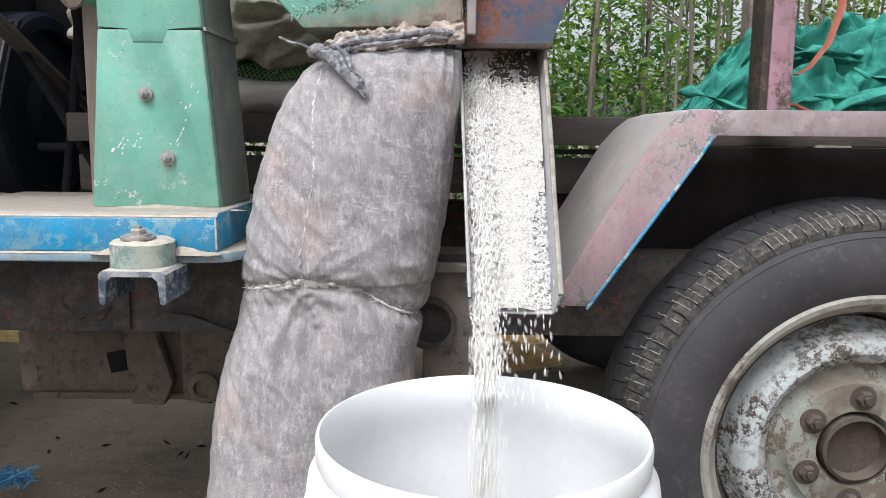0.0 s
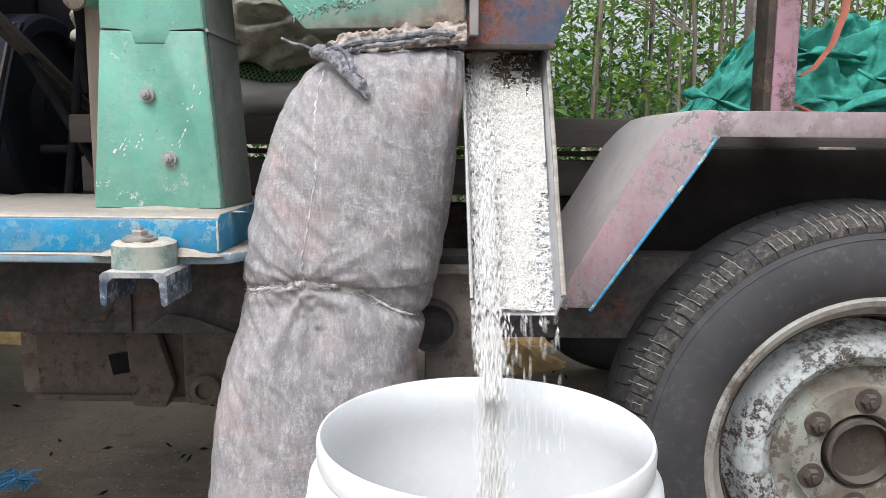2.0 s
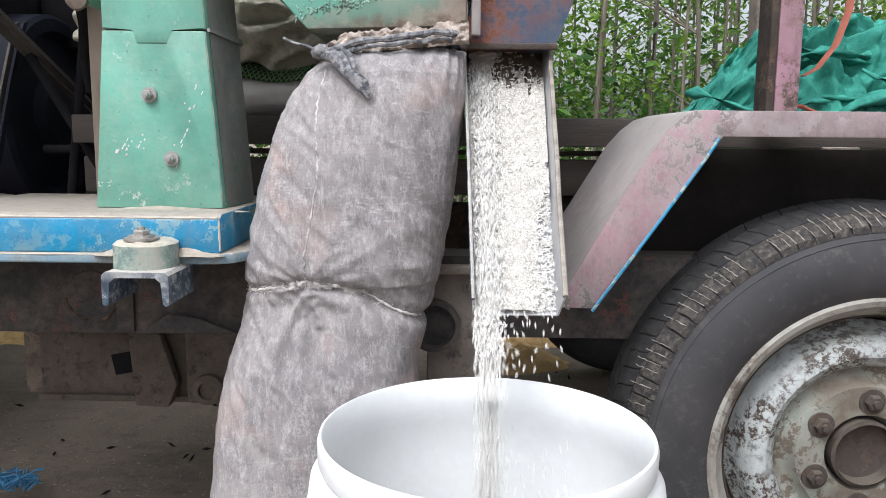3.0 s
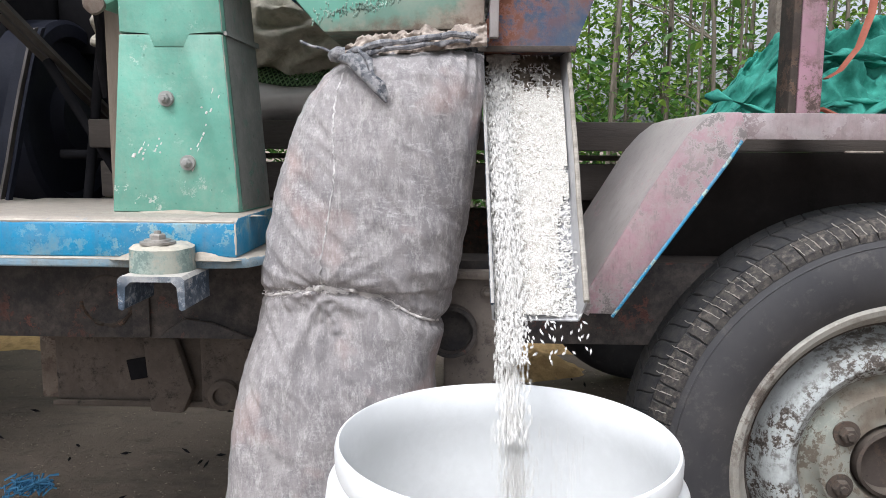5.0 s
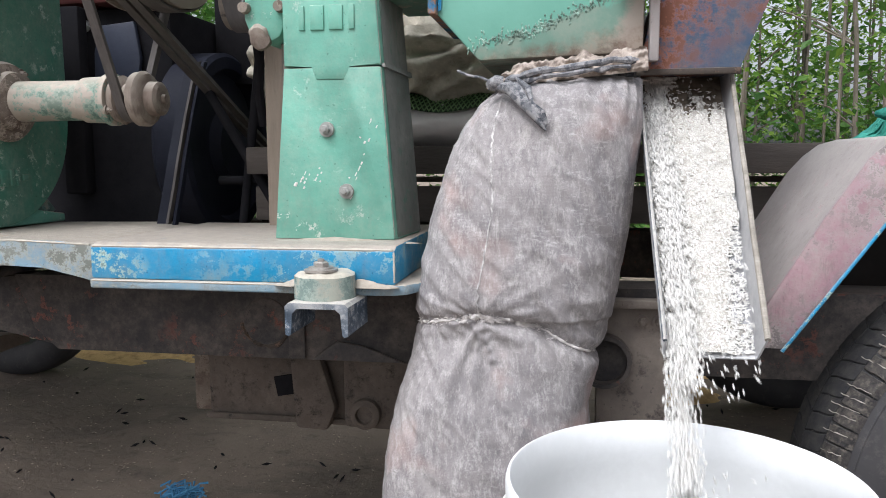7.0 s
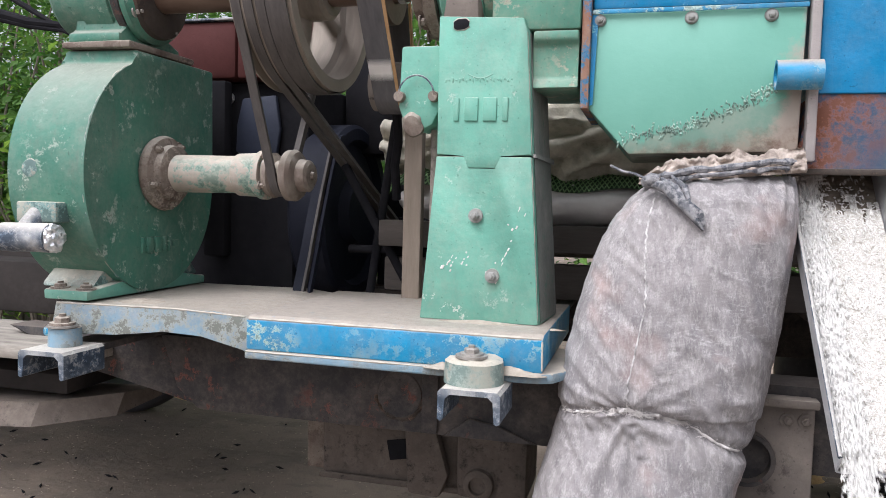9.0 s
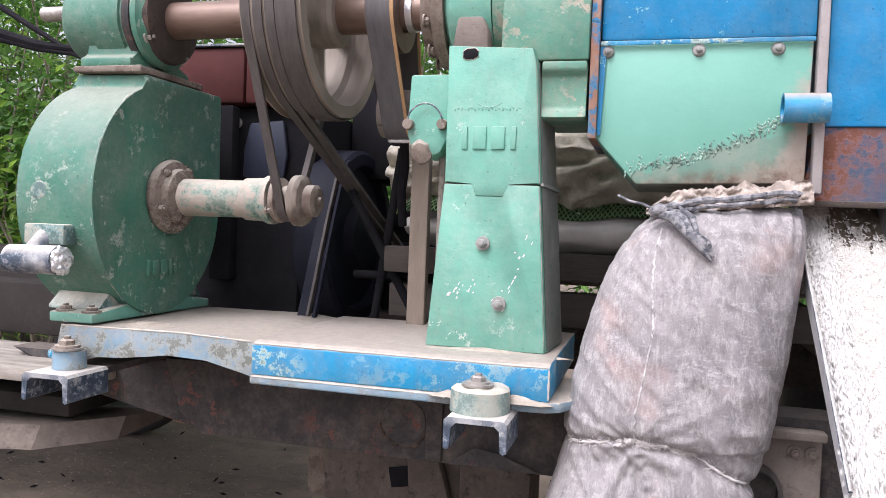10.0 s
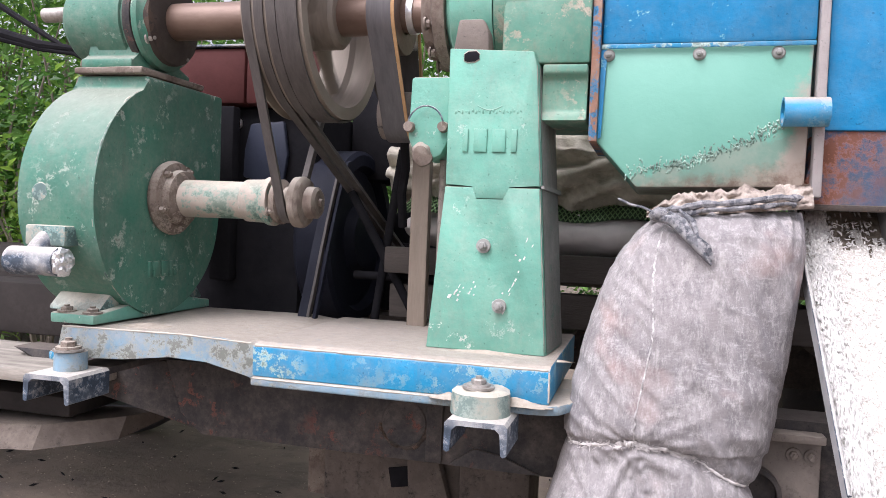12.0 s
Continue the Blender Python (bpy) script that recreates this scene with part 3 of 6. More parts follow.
# ---- truck ----
def wheel(truck):
    c = Vector((0.571, 1.06, 0.347))
    prof = [(-0.062, 0.212), (-0.074, 0.222), (-0.083, 0.24), (-0.088, 0.262), (-0.086, 0.283), (-0.08, 0.302), (-0.072, 0.316), (-0.066, 0.322), (-0.056, 0.3305), (-0.03, 0.337),
            (0.0, 0.339), (0.03, 0.337), (0.056, 0.3305), (0.066, 0.322), (0.088, 0.27), (0.07, 0.215)]
    tyre = part("wheel", lathe(prof, c, "y", 128, closed=True), RUBBER, truck, "dusty black truck tyre with worn tread", smooth=50)
    # tread: crown and shoulder blocks parted by thin dusty cuts
    rnd = random.Random(3)
    n = 84
    for name, bands, fill, mat in (("tread_block", ((-0.050, -0.012, 0.3325, 0.3425, 0.9), (-0.009, 0.030, 0.3425, 0.3425, -0.9), (0.033, 0.070, 0.341, 0.325, 0.9)), 0.492, TREAD),
                                        ("shoulder_block", ((-0.0775, -0.0515, 0.3165, 0.3315, 0.25),), 0.470, SHOULDER)):
        for k in range(n):
            a = math.tau * k / n
            for y0, y1, r0, r1, sk in bands:
                bm = bmesh.new()
                w = math.tau / n * fill * rnd.uniform(0.94, 1.02)
                bend = rnd.uniform(-0.004, 0.004)
                rows = []
                for q in (0.0, 0.35, 0.65, 1.0):
                    yy = y0 + (y1 - y0) * q
                    rr = r0 + (r1 - r0) * math.sin(q * math.pi / 2)
                    sh = a + sk * (yy - (y0 + y1) / 2) + (bend if q in (0.35,) else -bend if q == 0.65 else 0)
                    rows.append([bm.verts.new((c.x + r2 * math.cos(sh + g * w), c.y + yy, c.z + r2 * math.sin(sh + g * w))) for g, r2 in ((-1, rr - 0.008), (-1, rr), (-0.9, rr + 0.0012), (0.9, rr + 0.0012), (1, rr), (1, rr - 0.008))])
                for p, q2 in zip(rows, rows[1:]):
                    for i in range(5):
                        bm.faces.new((p[i], p[i + 1], q2[i + 1], q2[i]))
                bm.faces.new(rows[0][::-1])
                bm.faces.new(rows[-1])
                part(name, bm, mat, tyre, smooth=30)
    sipes = bmesh.new()
    for k in range(2 * n):
        if rnd.random() < 0.25:
            continue
        a, y_to = math.tau * (k + rnd.uniform(-0.2, 0.2)) / (2 * n), rnd.uniform(-0.058, -0.034)
        pts = []
        for q, yy in enumerate(np.linspace(-0.0765, y_to, 7)):
            rr = float(np.interp(yy, (-0.0775, -0.066, -0.0515, -0.040, -0.025), (0.3165, 0.3262, 0.3325, 0.3372, 0.3405))) + 0.0010
            sh = a + 0.5 * (yy + 0.06) + 0.004 * (q % 2) * rnd.uniform(0.2, 1.0)
            pts.append((c.x + rr * math.cos(sh), c.y + yy, c.z + rr * math.sin(sh)))
        sweep(pts, 0.0008, 4, sipes, taper=[0.5 + rnd.random() for _ in pts])
    part("tyre_cut", sipes, SIPE, tyre, "pale dusty cuts across the tyre's shoulder")["kind"] = "stuff"
    part("tread_base", lathe([(-0.074, 0.313), (-0.05, 0.3285), (-0.02, 0.3385), (0.03, 0.3385), (0.07, 0.322), (0.06, 0.30), (-0.06, 0.30)], c, "y", 128, closed=True), GROOVE, tyre, "pale dust in the tread cuts", smooth=60)
    bm = lathe([(-0.062, 0.2125), (-0.0605, 0.224), (-0.072, 0.226), (-0.078, 0.219), (-0.075, 0.211), (-0.064, 0.205), (-0.056, 0.199), (-0.052, 0.1955), (-0.050, 0.1955), (-0.040, 0.2), (0.0, 0.205), (0.06, 0.212)], c, "y", 96, closed=True)
    part("rim", bm, RIMDARK, tyre, "dusty steel rim lip with chipped paint", smooth=40)
    bm = lathe([(-0.0535, 0.1950), (-0.048, 0.1915), (-0.030, 0.188), (0.0, 0.184), (0.010, 0.180), (0.014, 0.188), (-0.030, 0.195), (-0.050, 0.1953)], c, "y", 96, closed=True)
    # dark colour here paints the shadow in the recessed rim well
    part("rim_barrel", rough_up(bm, 0.0008, 40), HUBDARK, tyre, "rusty well of the rim, coloured dark for its recess shadow", smooth=40)
    bm = lathe([(-0.004, 0.1790), (-0.010, 0.172), (-0.032, 0.166), (-0.048, 0.158), (-0.056, 0.148), (-0.057, 0.138), (-0.050, 0.128), (-0.040, 0.121), (0.006, 0.121), (0.006, 0.178)], c, "y", 96, closed=True)
    part("wheel_disc", bm, RIM, tyre, "chipped white painted wheel disc", smooth=40)
    bm = lathe([(-0.039, 0.1205), (-0.034, 0.114), (-0.033, 0.108), (-0.037, 0.100), (-0.047, 0.094), (-0.049, 0.085), (-0.048, 0.055), (-0.03, 0.047), (0.0, 0.046), (0.0, 0.1205)], c, "y", 96, closed=True)
    part("wheel_flange", rough_up(bm, 0.0012, 40), HUBRUST, tyre, "rusty greenish bolt flange", smooth=40)
    for r, y in ((0.3005, -0.0805),):
        part("sidewall_ring", lathe([(y, r - 0.0012), (y - 0.0012, r), (y, r + 0.0012), (y + 0.004, r)], c, "y", 128, closed=True), RUBBER, tyre)
    bm = lathe([(-0.02, 0.0475), (-0.052, 0.047), (-0.054, 0.043), (-0.036, 0.040), (-0.030, 0.0)], c, "y", 40)
    part("hub", rough_up(bm, 0.002, 50), HUBDARK, tyre, "dark rusty hub cap")
    for k in range(6):
        a = math.tau * (k + 0.45) / 6
        bm = hexbolt((c.x + 0.074 * math.cos(a), c.y - 0.046, c.z + 0.074 * math.sin(a)), "-y", 0.0115, 0.014)
        part("lug_nut", bm, HUBDARK, tyre)
    # the far wheel of the axle
    part("axle", rod((c.x, 1.1, c.z), (c.x, 2.5, c.z), 0.04), GREASE, truck, "greasy axle tube")
    part("wheel", turned(lathe(prof, (0, 0, 0), "y", 64, closed=True), Matrix.Translation((c.x, 2.5, c.z))), RUBBER, truck, "far black truck tyre")
    # dark front wheel on the far side, standing under the shaded bed
    part("wheel", turned(lathe(prof, (0, 0, 0), "y", 64, closed=True), Matrix.Translation((-2.08, 2.5, 0.304)) @ Matrix.Scale(0.91, 4)), RUBBER, truck, "dark front tyre in the shade")
    part("axle", rod((-2.08, 1.95, 0.304), (-2.08, 2.56, 0.304), 0.05), HUBDARK, truck, "rusty front axle stub")


def truck():
    t = thing("truck", (0.3, 1.1, 0.0), "old flatbed truck with pink fender rail and black chassis", "truck")
    wheel(t)
    # side rail of the chassis: web and two flanges
    bm = prism([(-0.93, 0.605), (1.6, 0.605), (1.6, 0.487), (-0.86, 0.487), (-0.90, 0.52)], "y", 1.078, 1.084, 0.001)
    box(-0.91, 1.6, 1.0845, 1.15, 0.598, 0.605, 0.001, bm)
    box(-0.86, 1.6, 1.0845, 1.15, 0.487, 0.494, 0.001, bm)
    part("chassis_rail", bm, BLACK_STEEL, t, "black steel chassis side rail with old welds")
    part("chassis_rail", box(-2.6, 1.6, 1.95, 2.02, 0.487, 0.605), BLACK_STEEL, t)
    bm = prism([(-0.905, 0.60), (-0.865, 0.489), (-1.08, 0.535), (-1.25, 0.60)], "y", 1.085, 1.15, 0.003)
    part("frame_brace", rough_up(bm, 0.003, 12), BLACK_STEEL, t, "muddy slanting brace at the end of the rail")
    # round patch and welded plates on the rail
    bm = lathe([(0, 0.034), (0.002, 0.035), (0.004, 0.037), (0.002, 0.040), (0, 0.041)], (-0.512, 1.0775, 0.543), "-y", 40, closed=True, a0=radians(185), a1=radians(350))
    part("weld_ring", rough_up(rough_up(bm, 0.004, 90), 0.002, 220), HUBDARK, t, "rough broken weld ring")
    part("round_patch", lathe([(0, 0.0), (0.0, 0.036), (0.0015, 0.0345), (0.0015, 0)], (-0.512, 1.0775, 0.543), "-y", 36), BLACK_STEEL, t)
    part("weld_plate", box(-0.475, -0.45, 1.071, 1.0765, 0.49, 0.60, 0.002), BLACK_STEEL, t)
    bm = prism([(-0.44, 0.489), (-0.30, 0.489), (-0.36, 0.512), (-0.40, 0.518)], "y", 1.070, 1.0765, 0.002)
    part("gusset", bm, BLACK_STEEL, t, "blackened gusset plate")
    part("bracket", box(-0.262, -0.215, 1.06, 1.0765, 0.485, 0.60, 0.004), GREASE, t, "dusty steel bracket")
    # spring hanger and gear case hung under the frame
    bm = box(-0.800, -0.50, 1.44, 1.60, 0.262, 0.415, 0.012)
    rough_up(bm, 0.004, 20)
    part("gear_case", bm, MUDDY, t, "muddy cast gear case under the frame")
    # no hole is cut: a black plate paints the opening's shade
    part("case_window", turned(box(-0.027, 0.027, -0.0015, 0.002, -0.0205, 0.0205, 0.002), Matrix.Translation((-0.624, 1.4365, 0.334)) @ Matrix.Rotation(radians(-11), 4, "Y")), DARK, t, "black plate painted as the casting's shaded opening")
    part("case_tongue", prism([(-0.603, 0.270), (-0.588, 0.270), (-0.590, 0.346), (-0.607, 0.350)], "y", 1.426, 1.436, 0.003), MUDDY, t)
    part("case_rib", box(-0.800, -0.50, 1.428, 1.4395, 0.258, 0.270, 0.004), MUDDY, t)
    bm = prism([(-0.60, 0.255), (-0.535, 0.252), (-0.515, 0.30), (-0.545, 0.40), (-0.61, 0.41)], "y", 1.405, 1.435, 0.01)
    part("case_lug", bm, MUDDY, t)
    bm = box(-0.50, -0.36, 1.40, 1.55, 0.262, 0.415, 0.012)
    part("hanger", rough_up(bm, 0.004, 24), MUDDY, t, "muddy spring hanger")
    bm = lathe([(0, 0.0), (0, 0.03), (0.012, 0.029), (0.018, 0.02), (0.018, 0.017), (0.008, 0.016), (0.008, 0)], (-0.452, 1.398, 0.297), "-y", 28)
    part("hanger_eye", bm, MUDDY, t)
    part("spring_post", box(-0.860, -0.817, 1.50, 1.55, 0.25, 0.487, 0.004), RUSTY, t, "rusty upright under the frame")
    part("spring_shoe", prism([(-0.92, 0.42), (-0.80, 0.42), (-0.80, 0.445), (-0.95, 0.47)], "y", 1.40, 1.52, 0.003), BLACK_STEEL, t)
    # battery box and pipe beside the sack
    part("frame_box", box(-0.03, 0.064, 1.055, 1.0765, 0.40, 0.593, 0.004), GREASE, t, "grey dusty box on the frame")
    part("frame_flange", box(-0.03, 0.064, 1.030, 1.0545, 0.586, 0.597, 0.002), GREASE, t)
    bm = lathe([(0, 0.036), (0.020, 0.036), (0.020, 0.030), (0.004, 0.030), (0.004, 0.0)], (-0.020, 1.054, 0.512), "-y", 36)
    # the pipe's shadow is put into its black colour
    part("frame_pipe", bm, BLACK_STEEL, t, "open end of a dusty pipe, coloured black for its shadow")
    for x in (0.03, 0.052):
        part("rivet", hexbolt((x, 1.054, 0.565), "-y", 0.006, 0.008), GREASE, t)
    # fender: rail, sloping plate, flange
    bm = box(0.318, 1.5, 0.975, 0.981, 0.774, 0.806, 0.001)
    box(0.318, 1.5, 0.9815, 1.20, 0.800, 0.806, 0.001, bm)
    part("fender_rail", bm, RAILPAINT, t, "greyed pink painted steel angle, chipped and dusty")
    bm = loft([[(0.302, 0.982, 0.806), (0.306, 1.21, 0.806), (0.322, 1.21, 0.806), (0.324, 0.982, 0.800)],
               [(0.297, 0.972, 0.802), (0.282, 1.21, 0.799), (0.288, 1.21, 0.793), (0.300, 0.972, 0.796)],
               [(0.288, 0.971, 0.785), (0.262, 1.21, 0.783), (0.267, 1.21, 0.778), (0.291, 0.971, 0.780)],
               [(0.279, 0.970, 0.767), (0.242, 1.21, 0.760), (0.247, 1.21, 0.755), (0.283, 0.970, 0.762)],
               [(0.149, 0.966, 0.556), (0.126, 1.21, 0.567), (0.132, 1.21, 0.564), (0.154, 0.966, 0.553)]])
    part("fender_plate", bm, DUSTY, t, "sloping fender sheet covered with dust", smooth=60)
    bm = prism([(0.302, 0.807), (0.330, 0.806), (0.338, 0.776), (0.318, 0.748), (0.186, 0.556), (0.146, 0.557), (0.143, 0.570), (0.221, 0.708), (0.268, 0.780), (0.290, 0.802)], "y", 0.964, 0.969, 0.001)
    rough_up(bm, 0.002, 25)
    part("fender_flange", bm, PINK, t, "pink fender edge with a blue rim", smooth=60)
    bm = sweep([(0.332, 0.964, 0.772), (0.316, 0.963, 0.746), (0.25, 0.962, 0.65), (0.183, 0.962, 0.553)], 0.0022, 8)
    part("fender_edge", bm, BLUE, t, "thin blue painted edge")
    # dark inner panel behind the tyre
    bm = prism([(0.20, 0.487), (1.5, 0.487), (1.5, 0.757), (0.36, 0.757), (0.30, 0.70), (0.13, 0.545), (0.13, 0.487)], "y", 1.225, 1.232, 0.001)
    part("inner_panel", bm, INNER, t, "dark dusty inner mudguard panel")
    # bed: side board, floor planks, bearers
    part("side_board", box(-0.62, 1.6, 1.265, 1.30, 0.757, 0.803, 0.003), BEDWOOD, t, "dark timber side board of the bed")
    part("lower_board", box(-0.62, 1.6, 1.30, 1.33, 0.675, 0.735, 0.003), BEDWOOD, t)
    part("bearer_strip", box(-0.62, 1.6, 1.45, 1.48, 0.738, 0.748, 0.001), PALEWOOD, t, "pale thin batten")
    for k in range(9):
        part("floor_plank", box(-0.62, 1.6, 1.302 + 0.145 * k, 1.442 + 0.145 * k, 0.762, 0.786, 0.003), BEDWOOD, t)
    # added floor and side board that shade the ground, shade also in their colour
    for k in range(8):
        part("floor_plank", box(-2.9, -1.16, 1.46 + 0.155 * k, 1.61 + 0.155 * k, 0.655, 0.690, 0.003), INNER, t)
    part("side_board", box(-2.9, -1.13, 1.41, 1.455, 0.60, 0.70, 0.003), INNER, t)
    for x in (-0.5, 0.2, 0.72, 1.2):
        part("cross_bearer", box(x - 0.035, x + 0.035, 1.335, 2.5, 0.61, 0.672, 0.003), BEDWOOD, t)
    # struts under the bed
    part("strut", prism([(0.60, 0.60), (0.66, 0.60), (0.66, 0.76), (0.60, 0.76)], "y", 1.26, 1.30, 0.002), RUSTY, t)
    part("strut", prism([(0.18, 0.62), (0.23, 0.61), (0.40, 0.75), (0.34, 0.755)], "y", 1.215, 1.255, 0.002), BLACK_STEEL, t)
    part("stake_post", box(0.474, 0.486, 1.185, 1.235, 0.8065, 1.5, 0.002), HUBDARK, t, "dark brown flank of the post")
    part("stake_post", box(0.4865, 0.522, 1.185, 1.192, 0.8065, 1.5, 0.002), PINK_FLAKED, t, "upright pink steel angle, paint flaking")
    part("rear_post", box(0.665, 0.70, 1.75, 1.80, 0.787, 1.6, 0.003), RUSTY, t, "dark steel post of the bed rack")
    part("rear_post", box(0.98, 1.03, 1.30, 1.35, 0.787, 1.6, 0.003), RUSTY, t)
    bm = sweep([(0.69, 1.35, 1.15), (0.665, 1.33, 1.05), (0.648, 1.31, 0.98), (0.622, 1.29, 0.925), (0.585, 1.27, 0.885), (0.56, 1.26, 0.872)], 0.0065, 8, flat=0.2)
    part("strap", bm, ORANGE, t, "faded orange tie-down strap")
    return t


def net_heap():
    """Crumpled shade net lying on the truck bed."""
    bm = bmesh.new()
    nx, ny = 260, 150
    rows = []

    def crease(a, b, k):
        return (1 - abs(noise.noise(Vector((a, b, k)))) * 2.6)

    for j in range(ny):
        v = j / (ny - 1)
        row = []
        for i in range(nx):
            u = i / (nx - 1)
            x, y = 0.38 + 0.90 * u, 1.30 + 0.42 * v
            wall = min(1.0, v / 0.45)
            rise = math.sin(wall * math.pi / 2) ** 0.8 * min(1.0, max(0.12 * min(1.0, u * 12), (u - 0.07) * 7.5)) ** 0.8 * min(1, (1 - v) * 3) ** 0.5
            big = crease(x * 7.5 + v * 2.0, v * 2.2 - x * 2.0, 1.0)
            mid = crease(x * 15.0 - v * 3.0, v * 6.0 + x * 5.0, 4.0)
            small = crease(x * 34.0 + v * 4.0, v * 13.0, 7.0)
            fine = crease(x * 70.0 - v * 9.0, v * 24.0 + x * 11.0, 11.0)
            fold = 0.62 * big + 0.42 * mid + 0.22 * small + 0.07 * fine
            z = 0.790 + rise * (0.125 + 0.05 * u + 0.055 * fold)
            row.append(bm.verts.new((x + 0.02 * noise.noise(Vector((x * 9, v * 6, 2.0))), y - 0.070 * fold * min(1, v * 5) * (1 - 0.6 * v), z)))
        rows.append(row)
    for a, b in zip(rows, rows[1:]):
        for k in range(nx - 1):
            bm.faces.new((a[k], a[k + 1], b[k + 1], b[k]))
    rnd = random.Random(31)
    folds = bmesh.new()
    for k in range(11):
        x, h = rnd.uniform(0.50, 1.15), rnd.uniform(0.02, 0.15)
        a = rnd.uniform(-0.7, 0.9)
        l = rnd.uniform(0.06, 0.16)
        y = 1.285 + 0.6 * h + rnd.uniform(-0.02, 0.02)
        pts = []
        for q in np.linspace(-1, 1, 15):
            bend = 0.35 * math.sin(q * 2.2 + k)
            pts.append((x + l * q * math.cos(a + bend), y + 0.02 * q * q, 0.80 + h * min(1, (x - 0.36) * 3.2) + l * q * math.sin(a + bend) * 0.7))
        pts = [(px, py, max(pz, 0.803)) for px, py, pz in pts]
        sweep(pts, rnd.uniform(0.012, 0.022), 14, folds, taper=[max(0.12, (1 - abs(q) ** 2.5)) for q in np.linspace(-1, 1, 15)], flat=0.4)
    rough_up(folds, 0.012, 26, 1.0)
    rough_up(folds, 0.006, 75, 5.0)
    rough_up(bm, 0.005, 55, 2.0)
    t = thing("shade_net", (0.8, 1.5, 0.79), "crumpled green shade net heaped on the truck bed", "net")
    part("net_cloth", bm, NETTING, t, smooth=180)
    part("net_folds", folds, NETTING, t, "bunched folds of the net", smooth=180)["kind"] = "stuff"
    rnd = random.Random(8)
    bm = bmesh.new()
    for k in range(90):
        x, z = rnd.uniform(0.36, 0.47), 0.79
        y = rnd.uniform(1.29, 1.34)
        z0 = 0.795 + max(0, x - 0.42) * rnd.uniform(0, 0.7)
        a = rnd.uniform(-2.8, -0.2)
        l = rnd.uniform(0.015, 0.05)
        sweep([(x, y, z0), (x + l * 0.5 * math.cos(a), y - 0.006, z0 + 0.012), (x + l * math.cos(a), y - 0.01, z0 - 0.003 + 0.2 * l * math.sin(a))], 0.0006, 4, bm)
    part("frayed_edge", bm, NETTING, t, "frayed net threads")["kind"] = "stuff"
    bm = sweep([(0.50, 1.285, 0.80), (0.53, 1.28, 0.822), (0.57, 1.285, 0.826), (0.62, 1.285, 0.805)], 0.004, 6)
    part("net_cord", bm, ORANGE, t, "red edging cord")


def back_sacks():
    """Filled sacks lying on the bed behind the mill."""
    def lying(x0, x1, y, z, ry, rz, seed, crumple=0.0):
        secs = []
        for i in range(111):
            u = i / 110
            e = max(0.05, math.sin(math.pi * min(max(u, 0.0), 1.0))) ** 0.35
            ring = []
            for k in range(80):
                a = math.tau * k / 80
                p = Vector((x0 + (x1 - x0) * u, y + ry * e * math.cos(a), z + rz * e * math.sin(a)))
                w = noise.noise(Vector((p.x * 18, p.y * 9, p.z * 22 + seed)))
                pleat = 1 - 2.4 * abs(noise.noise(Vector((p.x * 7 + p.z * 9, p.z * 48 - p.x * 9, seed))))
                pleat += 0.5 * (1 - 2.4 * abs(noise.noise(Vector((p.x * 22 - p.z * 16, p.z * 80 + p.x * 12, seed + 4)))))
                p += Vector((0, math.cos(a), math.sin(a))) * (0.010 * w + crumple * pleat)
                ring.append(p)
            secs.append(ring)
        return loft(secs)
    t = thing("grain_sack", (-0.25, 1.45, 0.79), "grey woven grain sack with a green mesh band, lying down", "sack", "sacks on the bed")
    part("sack_cloth", lying(-0.62, 0.02, 1.42, 0.840, 0.13, 0.052, 1.0, 0.002), GREYSACK, t, smooth=180)
    bm = bmesh.new()
    ring = []
    for j in range(9):
        a = radians(122 + 4.6 * j)
        ring.append([(-0.60 + 0.6 * i / 60, 1.42 + 0.138 * math.cos(a) + 0.004 * noise.noise(Vector((i * 0.5, j, 0))), 0.842 + 0.058 * math.sin(a) + 0.005 * math.sin(i * 0.35)) for i in range(61)])
    loft(ring, bm, closed=False)
    part("mesh_band", bm, MESHBAND, t, "dark green mesh band", smooth=180)
    bm = bmesh.new()
    for k in range(74):
        for lean in (-1, 1):
            pts = []
            for j in range(7):
                i = 0.82 * k + lean * j * 0.42
                if 0 <= i <= 60:
                    a = radians(122 + 6.1 * j)
                    pts.append((-0.60 + 0.01 * i, 1.42 + 0.1405 * math.cos(a) + 0.004 * noise.noise(Vector((i * 0.5, j * 1.33, 0))), 0.842 + 0.0605 * math.sin(a) + 0.005 * math.sin(i * 0.35)))
            if len(pts) > 3:
                sweep(pts, 0.0012, 4, bm)
    part("band_mesh", bm, NETCORD, t, "green mesh cords of the band")["kind"] = "stuff"
    t = thing("grain_sack", (-0.25, 1.47, 0.9), "crumpled brown grain sack on top of another sack", "sack", "sacks on the bed")
    part("sack_cloth", lying(-0.66, 0.05, 1.45, 0.950, 0.15, 0.072, 5.0, 0.026), BROWNSACK, t, smooth=180)
    bm = bmesh.new()
    rnd = random.Random(12)
    for k in range(26):
        x, z = rnd.uniform(-0.42, -0.12), rnd.uniform(0.93, 1.04)
        a = rnd.uniform(-0.9, 0.9) + (math.pi / 2 if rnd.random() < 0.5 else 0)
        l = rnd.uniform(0.02, 0.055)
        sweep([(x, 1.325, z), (x + l * 0.5 * math.cos(a), 1.318, z + 0.5 * l * math.sin(a) + 0.006), (x + l * math.cos(a), 1.327, z + l * math.sin(a))], 0.0035, 5, bm, flat=0.3)
    part("straw", bm, HUSK, t, "dry straw bits on the sack")


